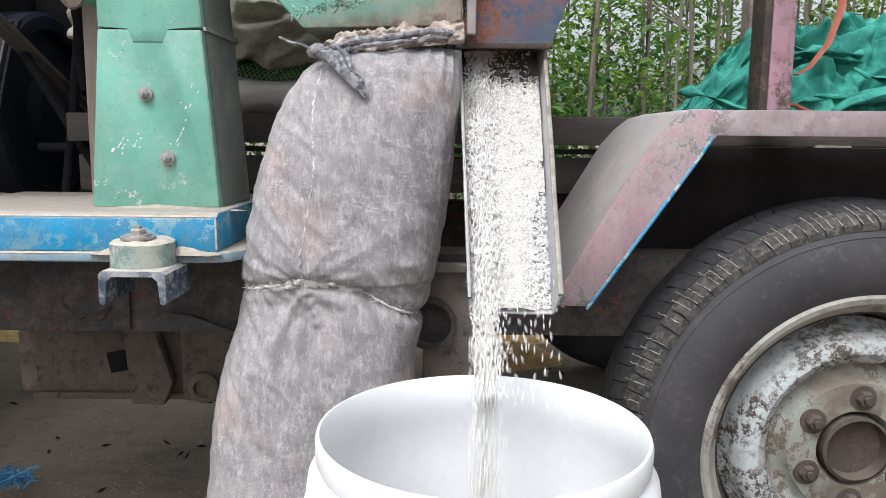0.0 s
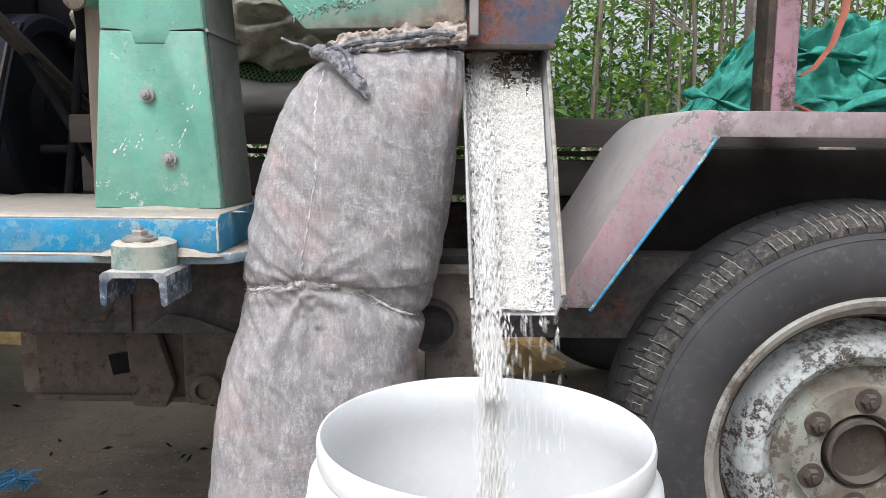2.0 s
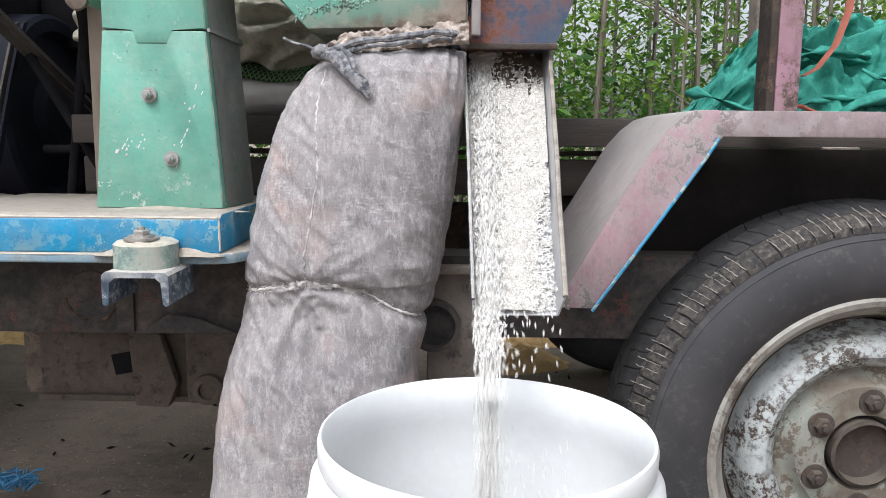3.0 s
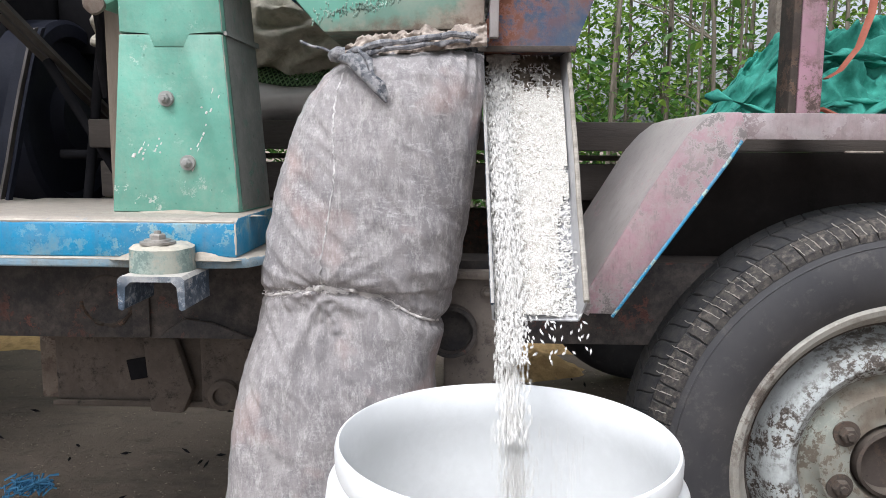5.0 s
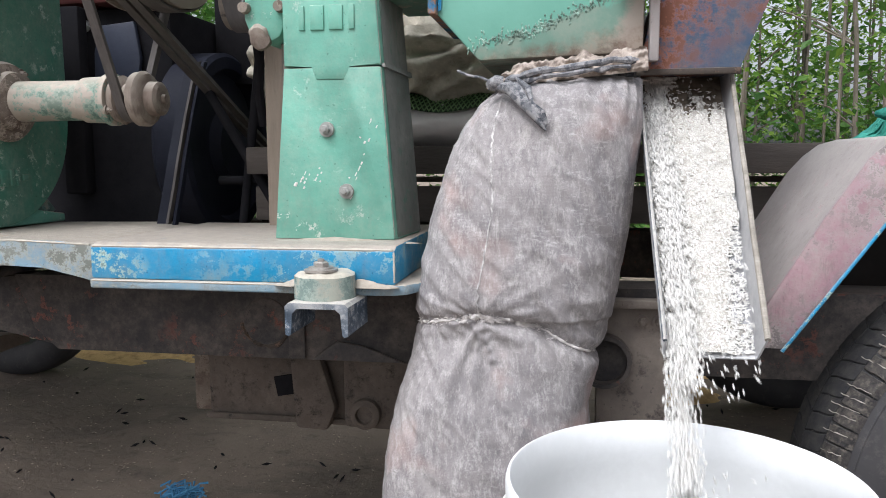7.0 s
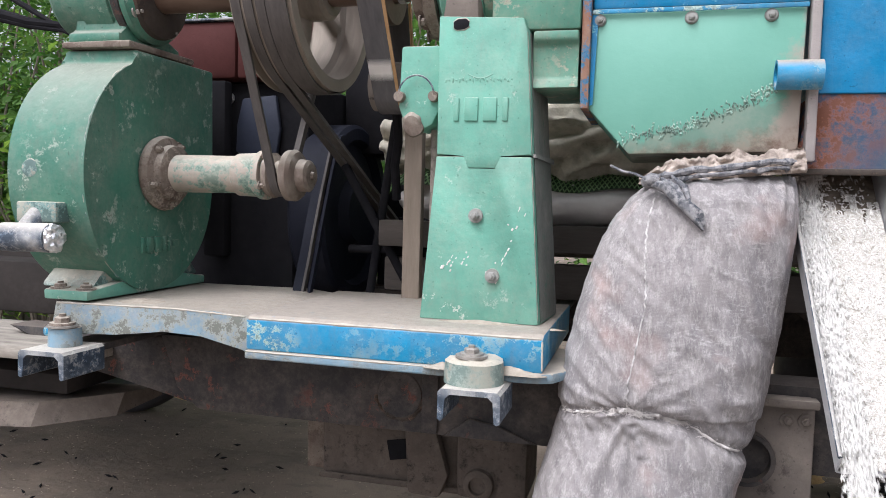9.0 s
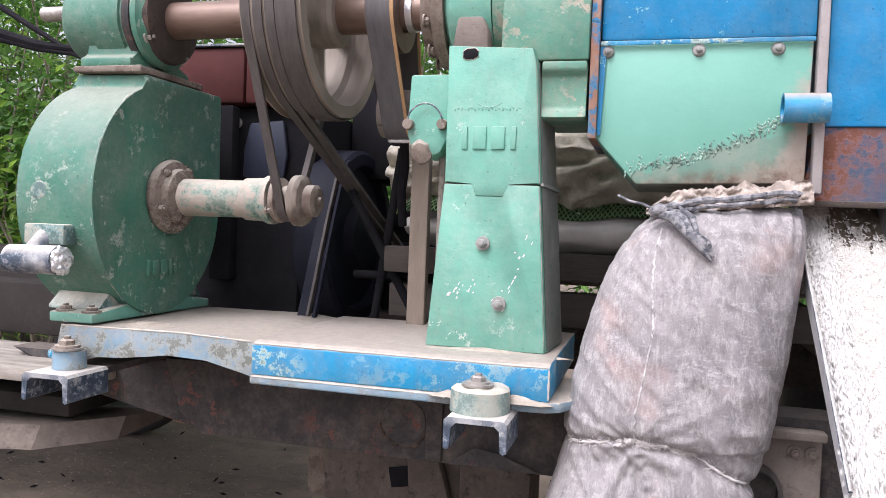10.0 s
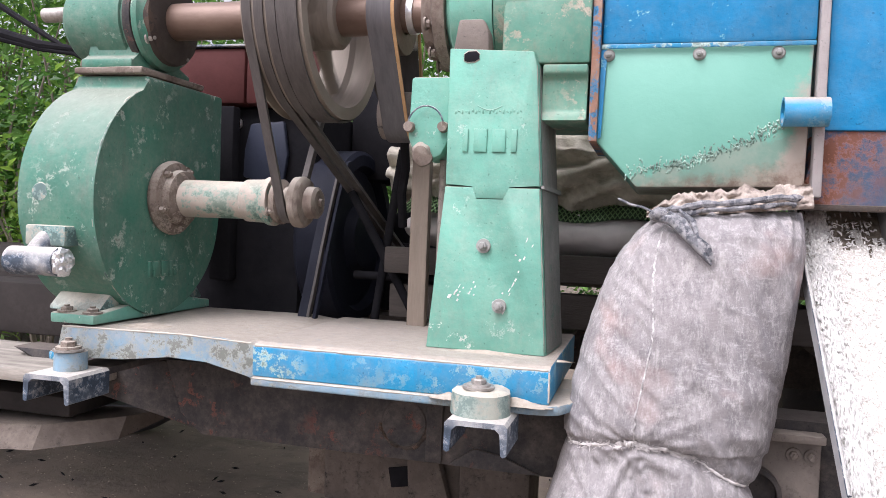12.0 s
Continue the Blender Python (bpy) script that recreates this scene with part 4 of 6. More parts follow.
# ---- rice mill ----
def spin_rows(place, per_frame, phase):
    return [(k / FPS, Matrix.Translation(place) @ Matrix.Rotation(radians(phase + per_frame * k), 4, "X")) for k in range(361)]


SHAFT_Y, SHAFT_Z = 1.10, 1.165
MILL = (-0.6, 1.1, 0.61)
moving = []


def bars(places, at, y, h, w, bm=None):
    """Raised cast marks, as plain bars."""
    for x0, x1, z0, z1 in places:
        bm = box(at[0] + x0 * w, at[0] + x1 * w, y - 0.0035, y + 0.002, at[1] + z0 * h, at[1] + z1 * h, 0.001, bm)
    return bm


def mill():
    t = thing("rice_mill", MILL, "green and blue painted cast iron rice mill, chipped and dusty", "rice mill")
    # base
    bm = prism([(0.918, 0.6285), (0.918, 0.6705), (0.930, 0.676), (1.24, 0.676), (1.24, 0.6285)], "x", -0.684, -0.275, 0.003)
    part("base", rough_up(bm, 0.0015, 30), BLUE, t, "blue painted base casting under dust")
    bm = prism([(-0.684, 0.913), (-0.30, 0.913), (-0.278, 0.914), (-0.262, 0.925), (-0.240, 0.965), (-0.228, 1.10), (-0.684, 1.10)], "z", 0.616, 0.6285, 0.003)
    part("base_lip", rough_up(bm, 0.0015, 30), BLUE_GREY, t, "dusty lower lip of the base")
    arch = [(-1.015, 0.625), (-0.90, 0.632), (-0.82, 0.642), (-0.76, 0.640), (-0.70, 0.630), (-0.6845, 0.617), (-0.6845, 0.671), (-0.74, 0.676), (-0.80, 0.676), (-1.005, 0.674)]
    part("base", rough_up(prism(arch, "y", 0.926, 1.24, 0.003), 0.0015, 30), BLUE_GREY, t, "worn greyish end of the base casting")
    part("base_foot", box(-1.01, -0.985, 0.905, 0.925, 0.625, 0.640, 0.005), BLUE, t)
    # feet on channel steel
    for x, big in ((-0.357, True), (-0.962, False)):
        if big:
            bm = lathe([(0, 0.038), (0.026, 0.036), (0.030, 0.031), (0.031, 0.0)], (x, 0.897, 0.6175), "z", 40)
            rough_up(rough_up(bm, 0.005, 34), 0.002, 110)
            part("clamp_boss", bm, CLAMP, t, "round mounting boss caked with bran dust")
            bm = lathe([(0, 0.0), (0, 0.020), (0.003, 0.020), (0.003, 0.0)], (x - 0.002, 0.890, 0.6487), "z", 24)
            part("washer", bm, STEEL, t)
            part("bolt_head", hexbolt((x - 0.002, 0.890, 0.6515), "z", 0.0095, 0.009), STEEL, t)
        else:
            part("clamp_boss", lathe([(0, 0.023), (0.026, 0.022), (0.027, 0.0)], (x, 0.897, 0.6175), "z", 32), BLUE_GREY, t, "small blue mounting boss")
            part("washer", lathe([(0, 0.0), (0, 0.021), (0.003, 0.021), (0.003, 0.0)], (x, 0.892, 0.6447), "z", 24), STEEL, t)
            part("bolt_head", hexbolt((x, 0.892, 0.6478), "z", 0.011, 0.012), RUSTY, t)
    for x, y, z, rx, ry, h, seed in ((-0.312, 0.913, 0.6285, 0.045, 0.013, 0.010, 1), (-0.402, 0.914, 0.6285, 0.028, 0.012, 0.008, 2), (-0.37, 0.985, 0.6755, 0.12, 0.018, 0.007, 5), (-0.89, 0.975, 0.675, 0.06, 0.040, 0.008, 3)):
        rows = [[(x + rx * r * math.cos(a) * (1 + 0.25 * noise.noise(Vector((math.cos(a) * 2, math.sin(a) * 2, seed)))), y + ry * r * math.sin(a), z - 0.002 + h * (1 - r) ** 1.4 * (1 + 0.5 * noise.noise(Vector((r * 3 * math.cos(a), r * 3 * math.sin(a), seed + 9))))) for a in np.linspace(0, math.tau, 28, endpoint=False)] for r in np.linspace(1, 0.04, 9)]
        part("dust_drift", rough_up(loft(rows), 0.0012, 90, seed), BRANDUST, t, "bran dust settled on the casting", smooth=180)
    # front stand: lower leg and upper leg with a tongue between them
    y0, y1 = 0.993, 1.11
    def flared(outline, back):
        """A casting with a flat front outline whose back is wider by a little on both sides."""
        mid = sum(x for x, z in outline) / len(outline)
        def ring(y, grow):
            return [(x + (grow if x > mid else -grow), y, z) for x, z in outline]
        bm = loft([ring(y0 + 0.004, -0.001), ring(y0 + 0.012, 0.001), ring(y1, back)])
        front = prism([(x + (-0.001 if x > mid else 0.001), z) for x, z in outline], "y", y0, y0 + 0.0035, 0.0015)
        return joined(bm, front)

    lower = [(-0.4590, 0.6765), (-0.2925, 0.6765), (-0.3085, 0.9000), (-0.3510, 0.9000), (-0.3560, 0.8825), (-0.3970, 0.8825), (-0.4000, 0.9000), (-0.4405, 0.9000)]
    part("stand", flared(lower, 0.008), GREEN, t, "tapering green cast iron leg", smooth=25)
    upper = [(-0.4400, 0.9022), (-0.4010, 0.9022), (-0.3980, 0.8847), (-0.3550, 0.8847), (-0.3500, 0.9022), (-0.3080, 0.9022), (-0.3190, 1.066), (-0.3240, 1.082), (-0.4410, 1.088)]
    part("stand_top", flared(upper, 0.006), GREEN, t, "upper green casting of the leg", smooth=25)
    bm = prism([(-0.4365, 1.084), (-0.3860, 1.081), (-0.3880, 1.112), (-0.3960, 1.128), (-0.4300, 1.128)], "y", y0 + 0.004, 1.07, 0.004)
    part("stand_neck", rough_up(bm, 0.002, 60), GREASE, t, "dusty neck of the leg")
    part("side_face", loft([[(-0.2905, y0 + 0.010, 0.679), (-0.3060, y0 + 0.010, 0.899), (-0.3075, y0 + 0.012, 0.899), (-0.2920, y0 + 0.012, 0.679)],
                            [(-0.2825, y1 - 0.001, 0.679), (-0.2985, y1 - 0.001, 0.899), (-0.3000, y1 - 0.001, 0.899), (-0.2840, y1 - 0.001, 0.679)]]), SIDE, t, "dust-greyed flank of the leg", smooth=0)
    part("side_face", loft([[(-0.3055, y0 + 0.010, 0.9035), (-0.3170, y0 + 0.010, 1.064), (-0.3185, y0 + 0.012, 1.064), (-0.3070, y0 + 0.012, 0.9035)],
                            [(-0.2995, y1 - 0.001, 0.9035), (-0.3110, y1 - 0.001, 1.064), (-0.3125, y1 - 0.001, 1.064), (-0.3010, y1 - 0.001, 0.9035)]]), SIDE, t, smooth=0)
    part("joint_lip", rough_up(loft([[(-0.3080, y0 + 0.004, 0.8995), (-0.3030, y0 + 0.004, 0.8995), (-0.3040, y0 + 0.004, 0.9045), (-0.3080, y0 + 0.004, 0.9045)],
                            [(-0.3020, y1, 0.8965), (-0.2930, y1, 0.8965), (-0.2940, y1, 0.9035), (-0.3020, y1, 0.9035)]]), 0.001, 60), SIDE, t)
    hole = [(-0.4195, 1.071), (-0.4150, 1.0685), (-0.4050, 1.0690), (-0.3990, 1.0725), (-0.3985, 1.0795), (-0.4030, 1.0835), (-0.4140, 1.0830), (-0.4195, 1.0795)]
    # the slot's shade is a thin black plate on the front
    part("slot", prism(hole, "y", y0 - 0.0012, y0 + 0.002, 0.0005), DARK, t, "black plate painted as the casting's shaded slot")
    part("slot_rim", sweep([(x, y0 + 0.0005, z) for x, z in hole + hole[:1]], 0.0016, 6), TUBE, t)
    for x, z in ((-0.3820, 0.8205), (-0.3570, 0.7400)):
        part("bolt_seat", lathe([(0, 0.0), (0, 0.0100), (0.0015, 0.0088), (0.0015, 0)], (x, y0, z), "-y", 24), CLAMP, t)
        part("bolt_head", hexbolt((x, y0 - 0.002, z), "-y", 0.0062, 0.009), IRON, t)
    def worn(points, r, mat, seed):
        pts = [Vector(p) for p in points]
        fine = [pts[i].lerp(pts[i + 1], k / 24) for i in range(len(pts) - 1) for k in range(24)] + [pts[-1]]
        return part("worn_edge", sweep(fine, r, 6, taper=[0.35 + 0.9 * abs(noise.noise(p * 70 + Vector((seed, 0, 0)))) for p in fine]), mat, t)
    worn([(-0.2940, y0 + 0.0020, 0.682), (-0.3092, y0 + 0.0020, 0.899)], 0.0016, CLAMP, 1)
    worn([(-0.3090, y0 + 0.0020, 0.904), (-0.3200, y0 + 0.0020, 1.064)], 0.0013, CLAMP, 2)
    worn([(-0.680, 0.920, 0.6715), (-0.278, 0.920, 0.6715)], 0.0030, DUSTCAKE, 3)
    worn([(-0.680, 0.9135, 0.627), (-0.30, 0.9135, 0.627), (-0.264, 0.925, 0.627), (-0.242, 0.965, 0.627)], 0.0028, DUSTCAKE, 4)
    worn([(-1.003, 0.927, 0.6735), (-0.80, 0.927, 0.676), (-0.69, 0.927, 0.672)], 0.0030, DUSTCAKE, 5)
    worn([(-0.276, 0.9185, 0.632), (-0.2765, 0.9185, 0.669)], 0.0025, DUSTCAKE, 6)
    worn([(-0.9490, 1.085 + 0.1685 * math.cos(a), 0.866 + 0.1865 * math.sin(a)) for a in np.linspace(radians(108), radians(245), 16)], 0.0024, CLAMP, 7)
    rnd = random.Random(9)
    bm = bmesh.new()
    for k in range(34):
        u = rnd.random()
        x, z = (-0.356 + 0.034 * u + rnd.gauss(0, 0.006), 0.735 + 0.085 * u + rnd.gauss(0, 0.012)) if k % 2 else (-0.435 + 0.05 * u + rnd.gauss(0, 0.008), 0.746 + 0.026 * u + rnd.gauss(0, 0.009))
        if -0.44 < x < -0.305:
            l = rnd.uniform(0.0015, 0.0055)
            sweep([(x, y0 + 0.0004, z), (x + l * 0.3, y0 + 0.0003, z + l * 0.6), (x + l * 0.5, y0 + 0.0004, z + l)], rnd.uniform(0.0006, 0.0015), 6, bm)
    part("paint_fleck", bm, CORD, t, "white paint flecks")["kind"] = "stuff"
    # plain raised bars where the maker's mark is cast
    marks = [(0.0, 0.10, 0, 1), (0.20, 0.44, 0, 1), (0.53, 0.77, 0, 1), (0.87, 0.97, 0, 1)]
    for mark in marks:
        part("cast_mark", rough_up(bars([mark], (-0.4170, 0.9475), y0 + 0.0008, 0.031, 0.077), 0.0005, 120), GREEN, t)
    bm = bars([(0.05 * k, 0.05 * k + 0.026, 0.1 + 0.25 * (k % 2), 0.5 + 0.25 * (k % 3) / 2) for k in range(20)], (-0.430, 0.998), y0 + 0.0024, 0.010, 0.095)
    part("cast_ticks", bm, GREEN, t)["kind"] = "stuff"
    part("cast_mark", sweep([(-0.398 + 0.034 * k / 8, y0 + 0.0008, 1.010 - 0.006 * math.sin(math.pi * k / 8)) for k in range(9)], 0.0013, 6), GREEN, t)
    # huller housing above
    c = (0, SHAFT_Y, SHAFT_Z)
    bm = lathe([(-0.385, 0.0), (-0.385, 0.098), (-0.252, 0.098), (-0.252, 0.0)], c, "x", 64)
    box(-0.37, -0.252, 1.003, 1.19, 1.068, SHAFT_Z, 0.004, bm)
    part("huller_case", bm, GREEN_DULL, t, "green round huller case")
    bm = lathe([(-0.458, 0.0), (-0.458, 0.075), (-0.452, 0.083), (-0.445, 0.100), (-0.386, 0.100), (-0.386, 0.0)], c, "x", 64)
    part("huller_collar", rough_up(bm, 0.0015, 30), GREEN, t, "green collar of the huller case")
    bm = lathe([(-0.50, 0.05), (-0.497, 0.068), (-0.482, 0.072), (-0.476, 0.085), (-0.4585, 0.086), (-0.4585, 0.05)], c, "x", 48, closed=True)
    part("bearing_cap", rough_up(bm, 0.002, 40), RUSTY, t, "rusty dusty bearing cap")
    for k in range(5):
        a = radians(205 + 35 * k)
        part("bolt_head", hexbolt((-0.489, SHAFT_Y + 0.078 * math.cos(a), SHAFT_Z + 0.078 * math.sin(a)), "x", 0.006, 0.009), RUSTY, t)
    bm = prism([(1.003, 0.992), (1.17, 0.992), (1.17, 1.0675), (1.003, 1.0675), (1.003, 1.055), (1.012, 1.048), (1.012, 1.006)], "x", -0.3135, -0.2535, 0.003)
    part("outlet_box", rough_up(bm, 0.0015, 30), GREEN_DULL, t, "dusty green outlet box under the case")
    # little green gearbox with a wire bail
    bm = prism([(-0.502, 1.055), (-0.445, 1.055), (-0.445, 0.965), (-0.455, 0.945), (-0.475, 0.936), (-0.496, 0.948), (-0.505, 0.97)], "y", 1.02, 1.075, 0.004)
    part("feed_box", bm, GREEN, t, "small green feed gate box")
    part("wire_bail", sweep([(-0.503 + 0.026 * (1 - math.cos(a)), 1.012, 0.985 + 0.028 * math.sin(a)) for a in np.linspace(0, math.pi, 14)], 0.0013, 8), CHANNEL, t, "dull wire bail")
    for x in (-0.502, -0.452):
        part("bail_pin", lathe([(0, 0.0), (0, 0.008), (0.010, 0.007), (0.010, 0)], (x, 1.0195, 0.984), "-y", 16), RUSTY, t)
    bm = rough_up(lathe([(0, 0.0), (0, 0.016), (0.004, 0.015), (0.008, 0.010), (0.010, 0)], (-0.482, 1.0195, 0.946), "-y", 24), 0.006, 80)
    part("feed_knob", bm, RUSTY, t)
    part("feed_rod", rod((-0.458, 1.05, 0.70), (-0.458, 1.05, 0.94), 0.006), GREASE, t)
    # bran hopper
    out = [(-0.2385, 1.0915), (0.0225, 1.0935), (0.0195, 0.912), (-0.186, 0.907), (-0.243, 0.970)]
    part("bran_hopper", prism(out, "y", 1.022, 1.24, 0.003), PANEL, t, "green sheet bran hopper with a rough weld, rust below", origin=(0.02, 1.022, 0.912))
    bm = box(-0.2385, 0.0255, 1.019, 1.24, 1.0945, 1.32, 0.006)
    part("hopper_cover", bm, BLUE_CLEAN, t, "blue sheet cover of the hopper")
    part("hopper_seam", box(-0.2385, 0.0235, 1.016, 1.0185, 1.0885, 1.0945, 0.001), BLUE, t)
    part("hopper_flange", rough_up(box(-0.2515, -0.2392, 1.008, 1.22, 0.965, 1.31, 0.002), 0.002, 40), FLANGE, t, "rust-orange flange strip")
    part("flange_edge", prism([(-0.2385, 0.97), (-0.2345, 0.972), (-0.2305, 1.088), (-0.2385, 1.088)], "y", 1.0185, 1.0215, 0.0), BLUE_CLEAN, t)
    for x in (-0.229, -0.114, -0.019):
        part("screw_washer", lathe([(0, 0.0), (0, 0.0085), (0.002, 0.0075), (0.002, 0)], (x, 1.0215, 1.081), "-y", 20), IRON, t)
        part("screw", hexbolt((x, 1.0195, 1.081), "-y", 0.0042, 0.005), IRON, t)
    rnd = random.Random(4)
    bm = bmesh.new()
    for k in range(330):
        u = rnd.random() ** 0.85
        x = -0.200 + 0.200 * u
        z = 0.929 + 0.020 * u + 0.052 * u * u + rnd.gauss(0, 0.0045)
        l = rnd.uniform(0.0015, 0.0065)
        d = rnd.uniform(-0.0015, 0.0015)
        sweep([(x, 1.0222, z), (x + d, 1.0214, z - l * 0.5), (x + 1.6 * d, 1.0222, z - l)], rnd.uniform(0.0006, 0.0015), 6, bm, taper=[0.5, 1.0, 0.6])
    part("weld_bead", bm, WELD, t, "dribbled weld, painted over")["kind"] = "stuff"
    bm = lathe([(0.0, 0.014), (0.0, 0.0180), (0.052, 0.0180), (0.052, 0.014)], (-0.014, 0.998, 1.003), "x", 32, closed=True)
    part("vent_pipe", bm, BLUE, t, "short blue pipe stub")
    part("pipe_strip", rough_up(box(0.0260, 0.0375, 1.012, 1.03, 0.90, 1.30, 0.002), 0.0012, 30), DUSTY, t, "pale dusty strip beside the hopper")
    # discharge box with the rice chute
    bm = box(0.040, 0.178, 1.026, 1.20, 0.984, 1.36, 0.003)
    part("discharge_box", bm, BLUE_CLEAN, t, "blue sheet discharge box")
    bm = loft([[(0.014, 1.032, 0.889), (0.136, 1.032, 0.889), (0.136, 1.20, 0.889), (0.014, 1.20, 0.889)], [(0.036, 1.030, 0.9835), (0.172, 1.030, 0.9835), (0.172, 1.20, 0.9835), (0.036, 1.20, 0.9835)]])
    bmesh.ops.delete(bm, geom=[f for f in bm.faces if abs(f.normal.z) > 0.9 and f.calc_center_median().z < 0.9], context="FACES")
    part("discharge_spout", bm, RUST, t, "rusted lower end of the discharge box", smooth=0)
    part("spout_rim", rough_up(box(0.012, 0.138, 1.027, 1.033, 0.884, 0.892, 0.002), 0.001, 60), HUBDARK, t)
    chute(t)
    # blower drum
    d = (0, 1.097, 0.873)
    volute = [(1.085 + 0.169 * math.cos(a), 0.866 + 0.187 * math.sin(a)) for a in np.linspace(0, -radians(252), 72)]
    volute += [(1.0335, 1.0655), (1.254, 1.0655)]
    part("blower_drum", rough_up(prism(volute, "x", -1.080, -0.946, 0.006), 0.002, 14), GREEN_DRUM, t, "round dusty green blower drum with a square neck", smooth=40)
    bm = rough_up(box(-1.078, -0.950, 1.022, 1.20, 1.0670, 1.0780, 0.003), 0.003, 35)
    part("gasket", bm, RUSTY, t, "rusty gasket plate")
    bm = prism([(1.03, 1.0785), (1.19, 1.0785), (1.19, 1.092), (1.15, 1.10), (1.15, 1.13), (1.05, 1.13), (1.05, 1.10), (1.03, 1.092)], "x", -1.07, -0.975, 0.003)
    part("bearing_foot", rough_up(bm, 0.001, 30), GREEN_DRUM, t)
    prof = [(-1.115, 0.0), (-1.115, 0.062), (-1.105, 0.070), (-1.055, 0.070), (-1.053, 0.074), (-1.0, 0.074), (-0.998, 0.070), (-0.975, 0.070), (-0.973, 0.079), (-0.962, 0.080), (-0.958, 0.074), (-0.950, 0.070), (-0.948, 0.056), (-0.948, 0.0)]
    part("bearing_housing", rough_up(lathe(prof, c, "x", 64), 0.0012, 30), GREEN_DRUM, t, "green bearing housing with chipped rings")
    part("grease_ring", rough_up(lathe([(-0.992, 0.0745), (-0.990, 0.0770), (-0.976, 0.0785), (-0.9745, 0.0745)], c, "x", 64, closed=True), 0.0008, 50), BLACK_STEEL, t, "ring black with grease")
    part("grease_ring", rough_up(lathe([(-0.9565, 0.060), (-0.9560, 0.0725), (-0.9465, 0.0700), (-0.9425, 0.055), (-0.9425, 0.034)], c, "x", 64), 0.001, 50), HUBDARK, t)
    for k in range(4):
        a = radians(215 + 90 * k)
        part("bolt_head", hexbolt((-0.957, SHAFT_Y + 0.066 * math.cos(a), SHAFT_Z + 0.066 * math.sin(a)), "x", 0.0065, 0.010), STEEL, t)
    part("grease_pipe", lathe([(-1.16, 0.008), (-1.16, 0.012), (-1.10, 0.012), (-1.10, 0.008)], (0, 1.05, 1.17), "x", 20, closed=True), STEEL, t, "short open pipe")
    bm = prism([(0.93, 0.6765), (1.24, 0.6765), (1.24, 0.69), (1.17, 0.70), (1.02, 0.70), (0.93, 0.692)], "x", -1.03, -0.952, 0.003)
    part("drum_foot", rough_up(bm, 0.002, 25), GREEN, t, "green drum foot under bran dust")
    part("drum_saddle", rough_up(prism([(0.955, 0.6925), (1.24, 0.6925), (1.2, 0.735), (1.00, 0.735)], "x", -1.06, -0.965, 0.006), 0.003, 25), CLAMP, t)
    for x in (-1.012, -0.966):
        part("bolt_head", hexbolt((x, 0.945, 0.6925), "z", 0.009, 0.008), RUSTY, t)
    part("drum_scar", rough_up(lathe([(-0.004, 0.0), (-0.004, 0.016), (0.0005, 0.013), (0.0008, 0)], (-1.040, 0.9165, 0.872), "-y", 18), 0.003, 90), CLAMP, t, "chipped spot")
    for mark in marks + [(1.07, 1.17, 0, 1), (1.27, 1.5, 0.3, 0.7)]:
        part("cast_mark", turned(bars([mark], (0, 0), 0, 0.026, 0.066), Matrix.Translation((-0.9455, 1.045, 0.742)) @ Matrix.Rotation(radians(90), 4, "Z")), GREEN_DRUM, t)
    # spout in front of the drum, its end wrapped in foil
    part("spout_flange", box(-1.050, -0.980, 0.900, 0.935, 0.793, 0.823, 0.003), CLAMP, t, "dusty flange on the drum")
    bm = lathe([(-1.030, 0.0), (-1.030, 0.012), (-1.022, 0.0205), (-1.0, 0.021), (-0.97, 0.0205), (-0.938, 0.021), (-0.938, 0.0)], (-0.030, 0.880, 0.772), "x", 32)
    rod((-1.022, 0.884, 0.777), (-1.018, 0.912, 0.805), 0.015, 20, bm)
    part("bran_spout", rough_up(bm, 0.002, 30), CHANNEL, t, "dull grey pipe elbow")
    bm = bmesh.new()
    bmesh.ops.create_icosphere(bm, subdivisions=4, radius=0.019)
    turned(bm, Matrix.Translation((-0.964, 0.880, 0.772)) @ Matrix.Diagonal((0.5, 1, 1.1, 1)))
    part("foil_plug", rough_up(rough_up(bm, 0.0045, 110), 0.002, 260), ALU, t, "crumpled foil plug", smooth=0)
    # blower shaft tube and its flange
    b = (0, 1.097, 0.873)
    bm = lathe([(-0.9445, 0.060), (-0.938, 0.062), (-0.930, 0.058), (-0.926, 0.047), (-0.915, 0.045), (-0.910, 0.030), (-0.910, 0.0)], b, "x", 48)
    part("shaft_flange", rough_up(bm, 0.0015, 40), RUSTY, t, "rusty round shaft flange")
    for k in range(5):
        a = radians(60 + 72 * k)
        part("bolt_head", hexbolt((-0.931, b[1] + 0.051 * math.cos(a), b[2] + 0.051 * math.sin(a)), "x", 0.006, 0.010), RUSTY, t)
    bm = lathe([(-0.912, 0.031), (-0.800, 0.030), (-0.797, 0.034), (-0.765, 0.035), (-0.758, 0.039), (-0.748, 0.039), (-0.746, 0.0)], b, "x", 40)
    part("shaft_tube", bm, TUBE, t, "dusty shaft tube with green remains")
    for k in range(4):
        a = radians(30 + 90 * k)
        part("bolt_head", hexbolt((-0.748, b[1] + 0.034 * math.cos(a), b[2] + 0.034 * math.sin(a)), "x", 0.0045, 0.008), RUSTY, t)
    # main shaft
    part("main_shaft", lathe([(-0.95, 0.0), (-0.95, 0.030), (-0.56, 0.030), (-0.559, 0.0)], c, "x", 40), SHAFT, t, "oily brown main shaft")
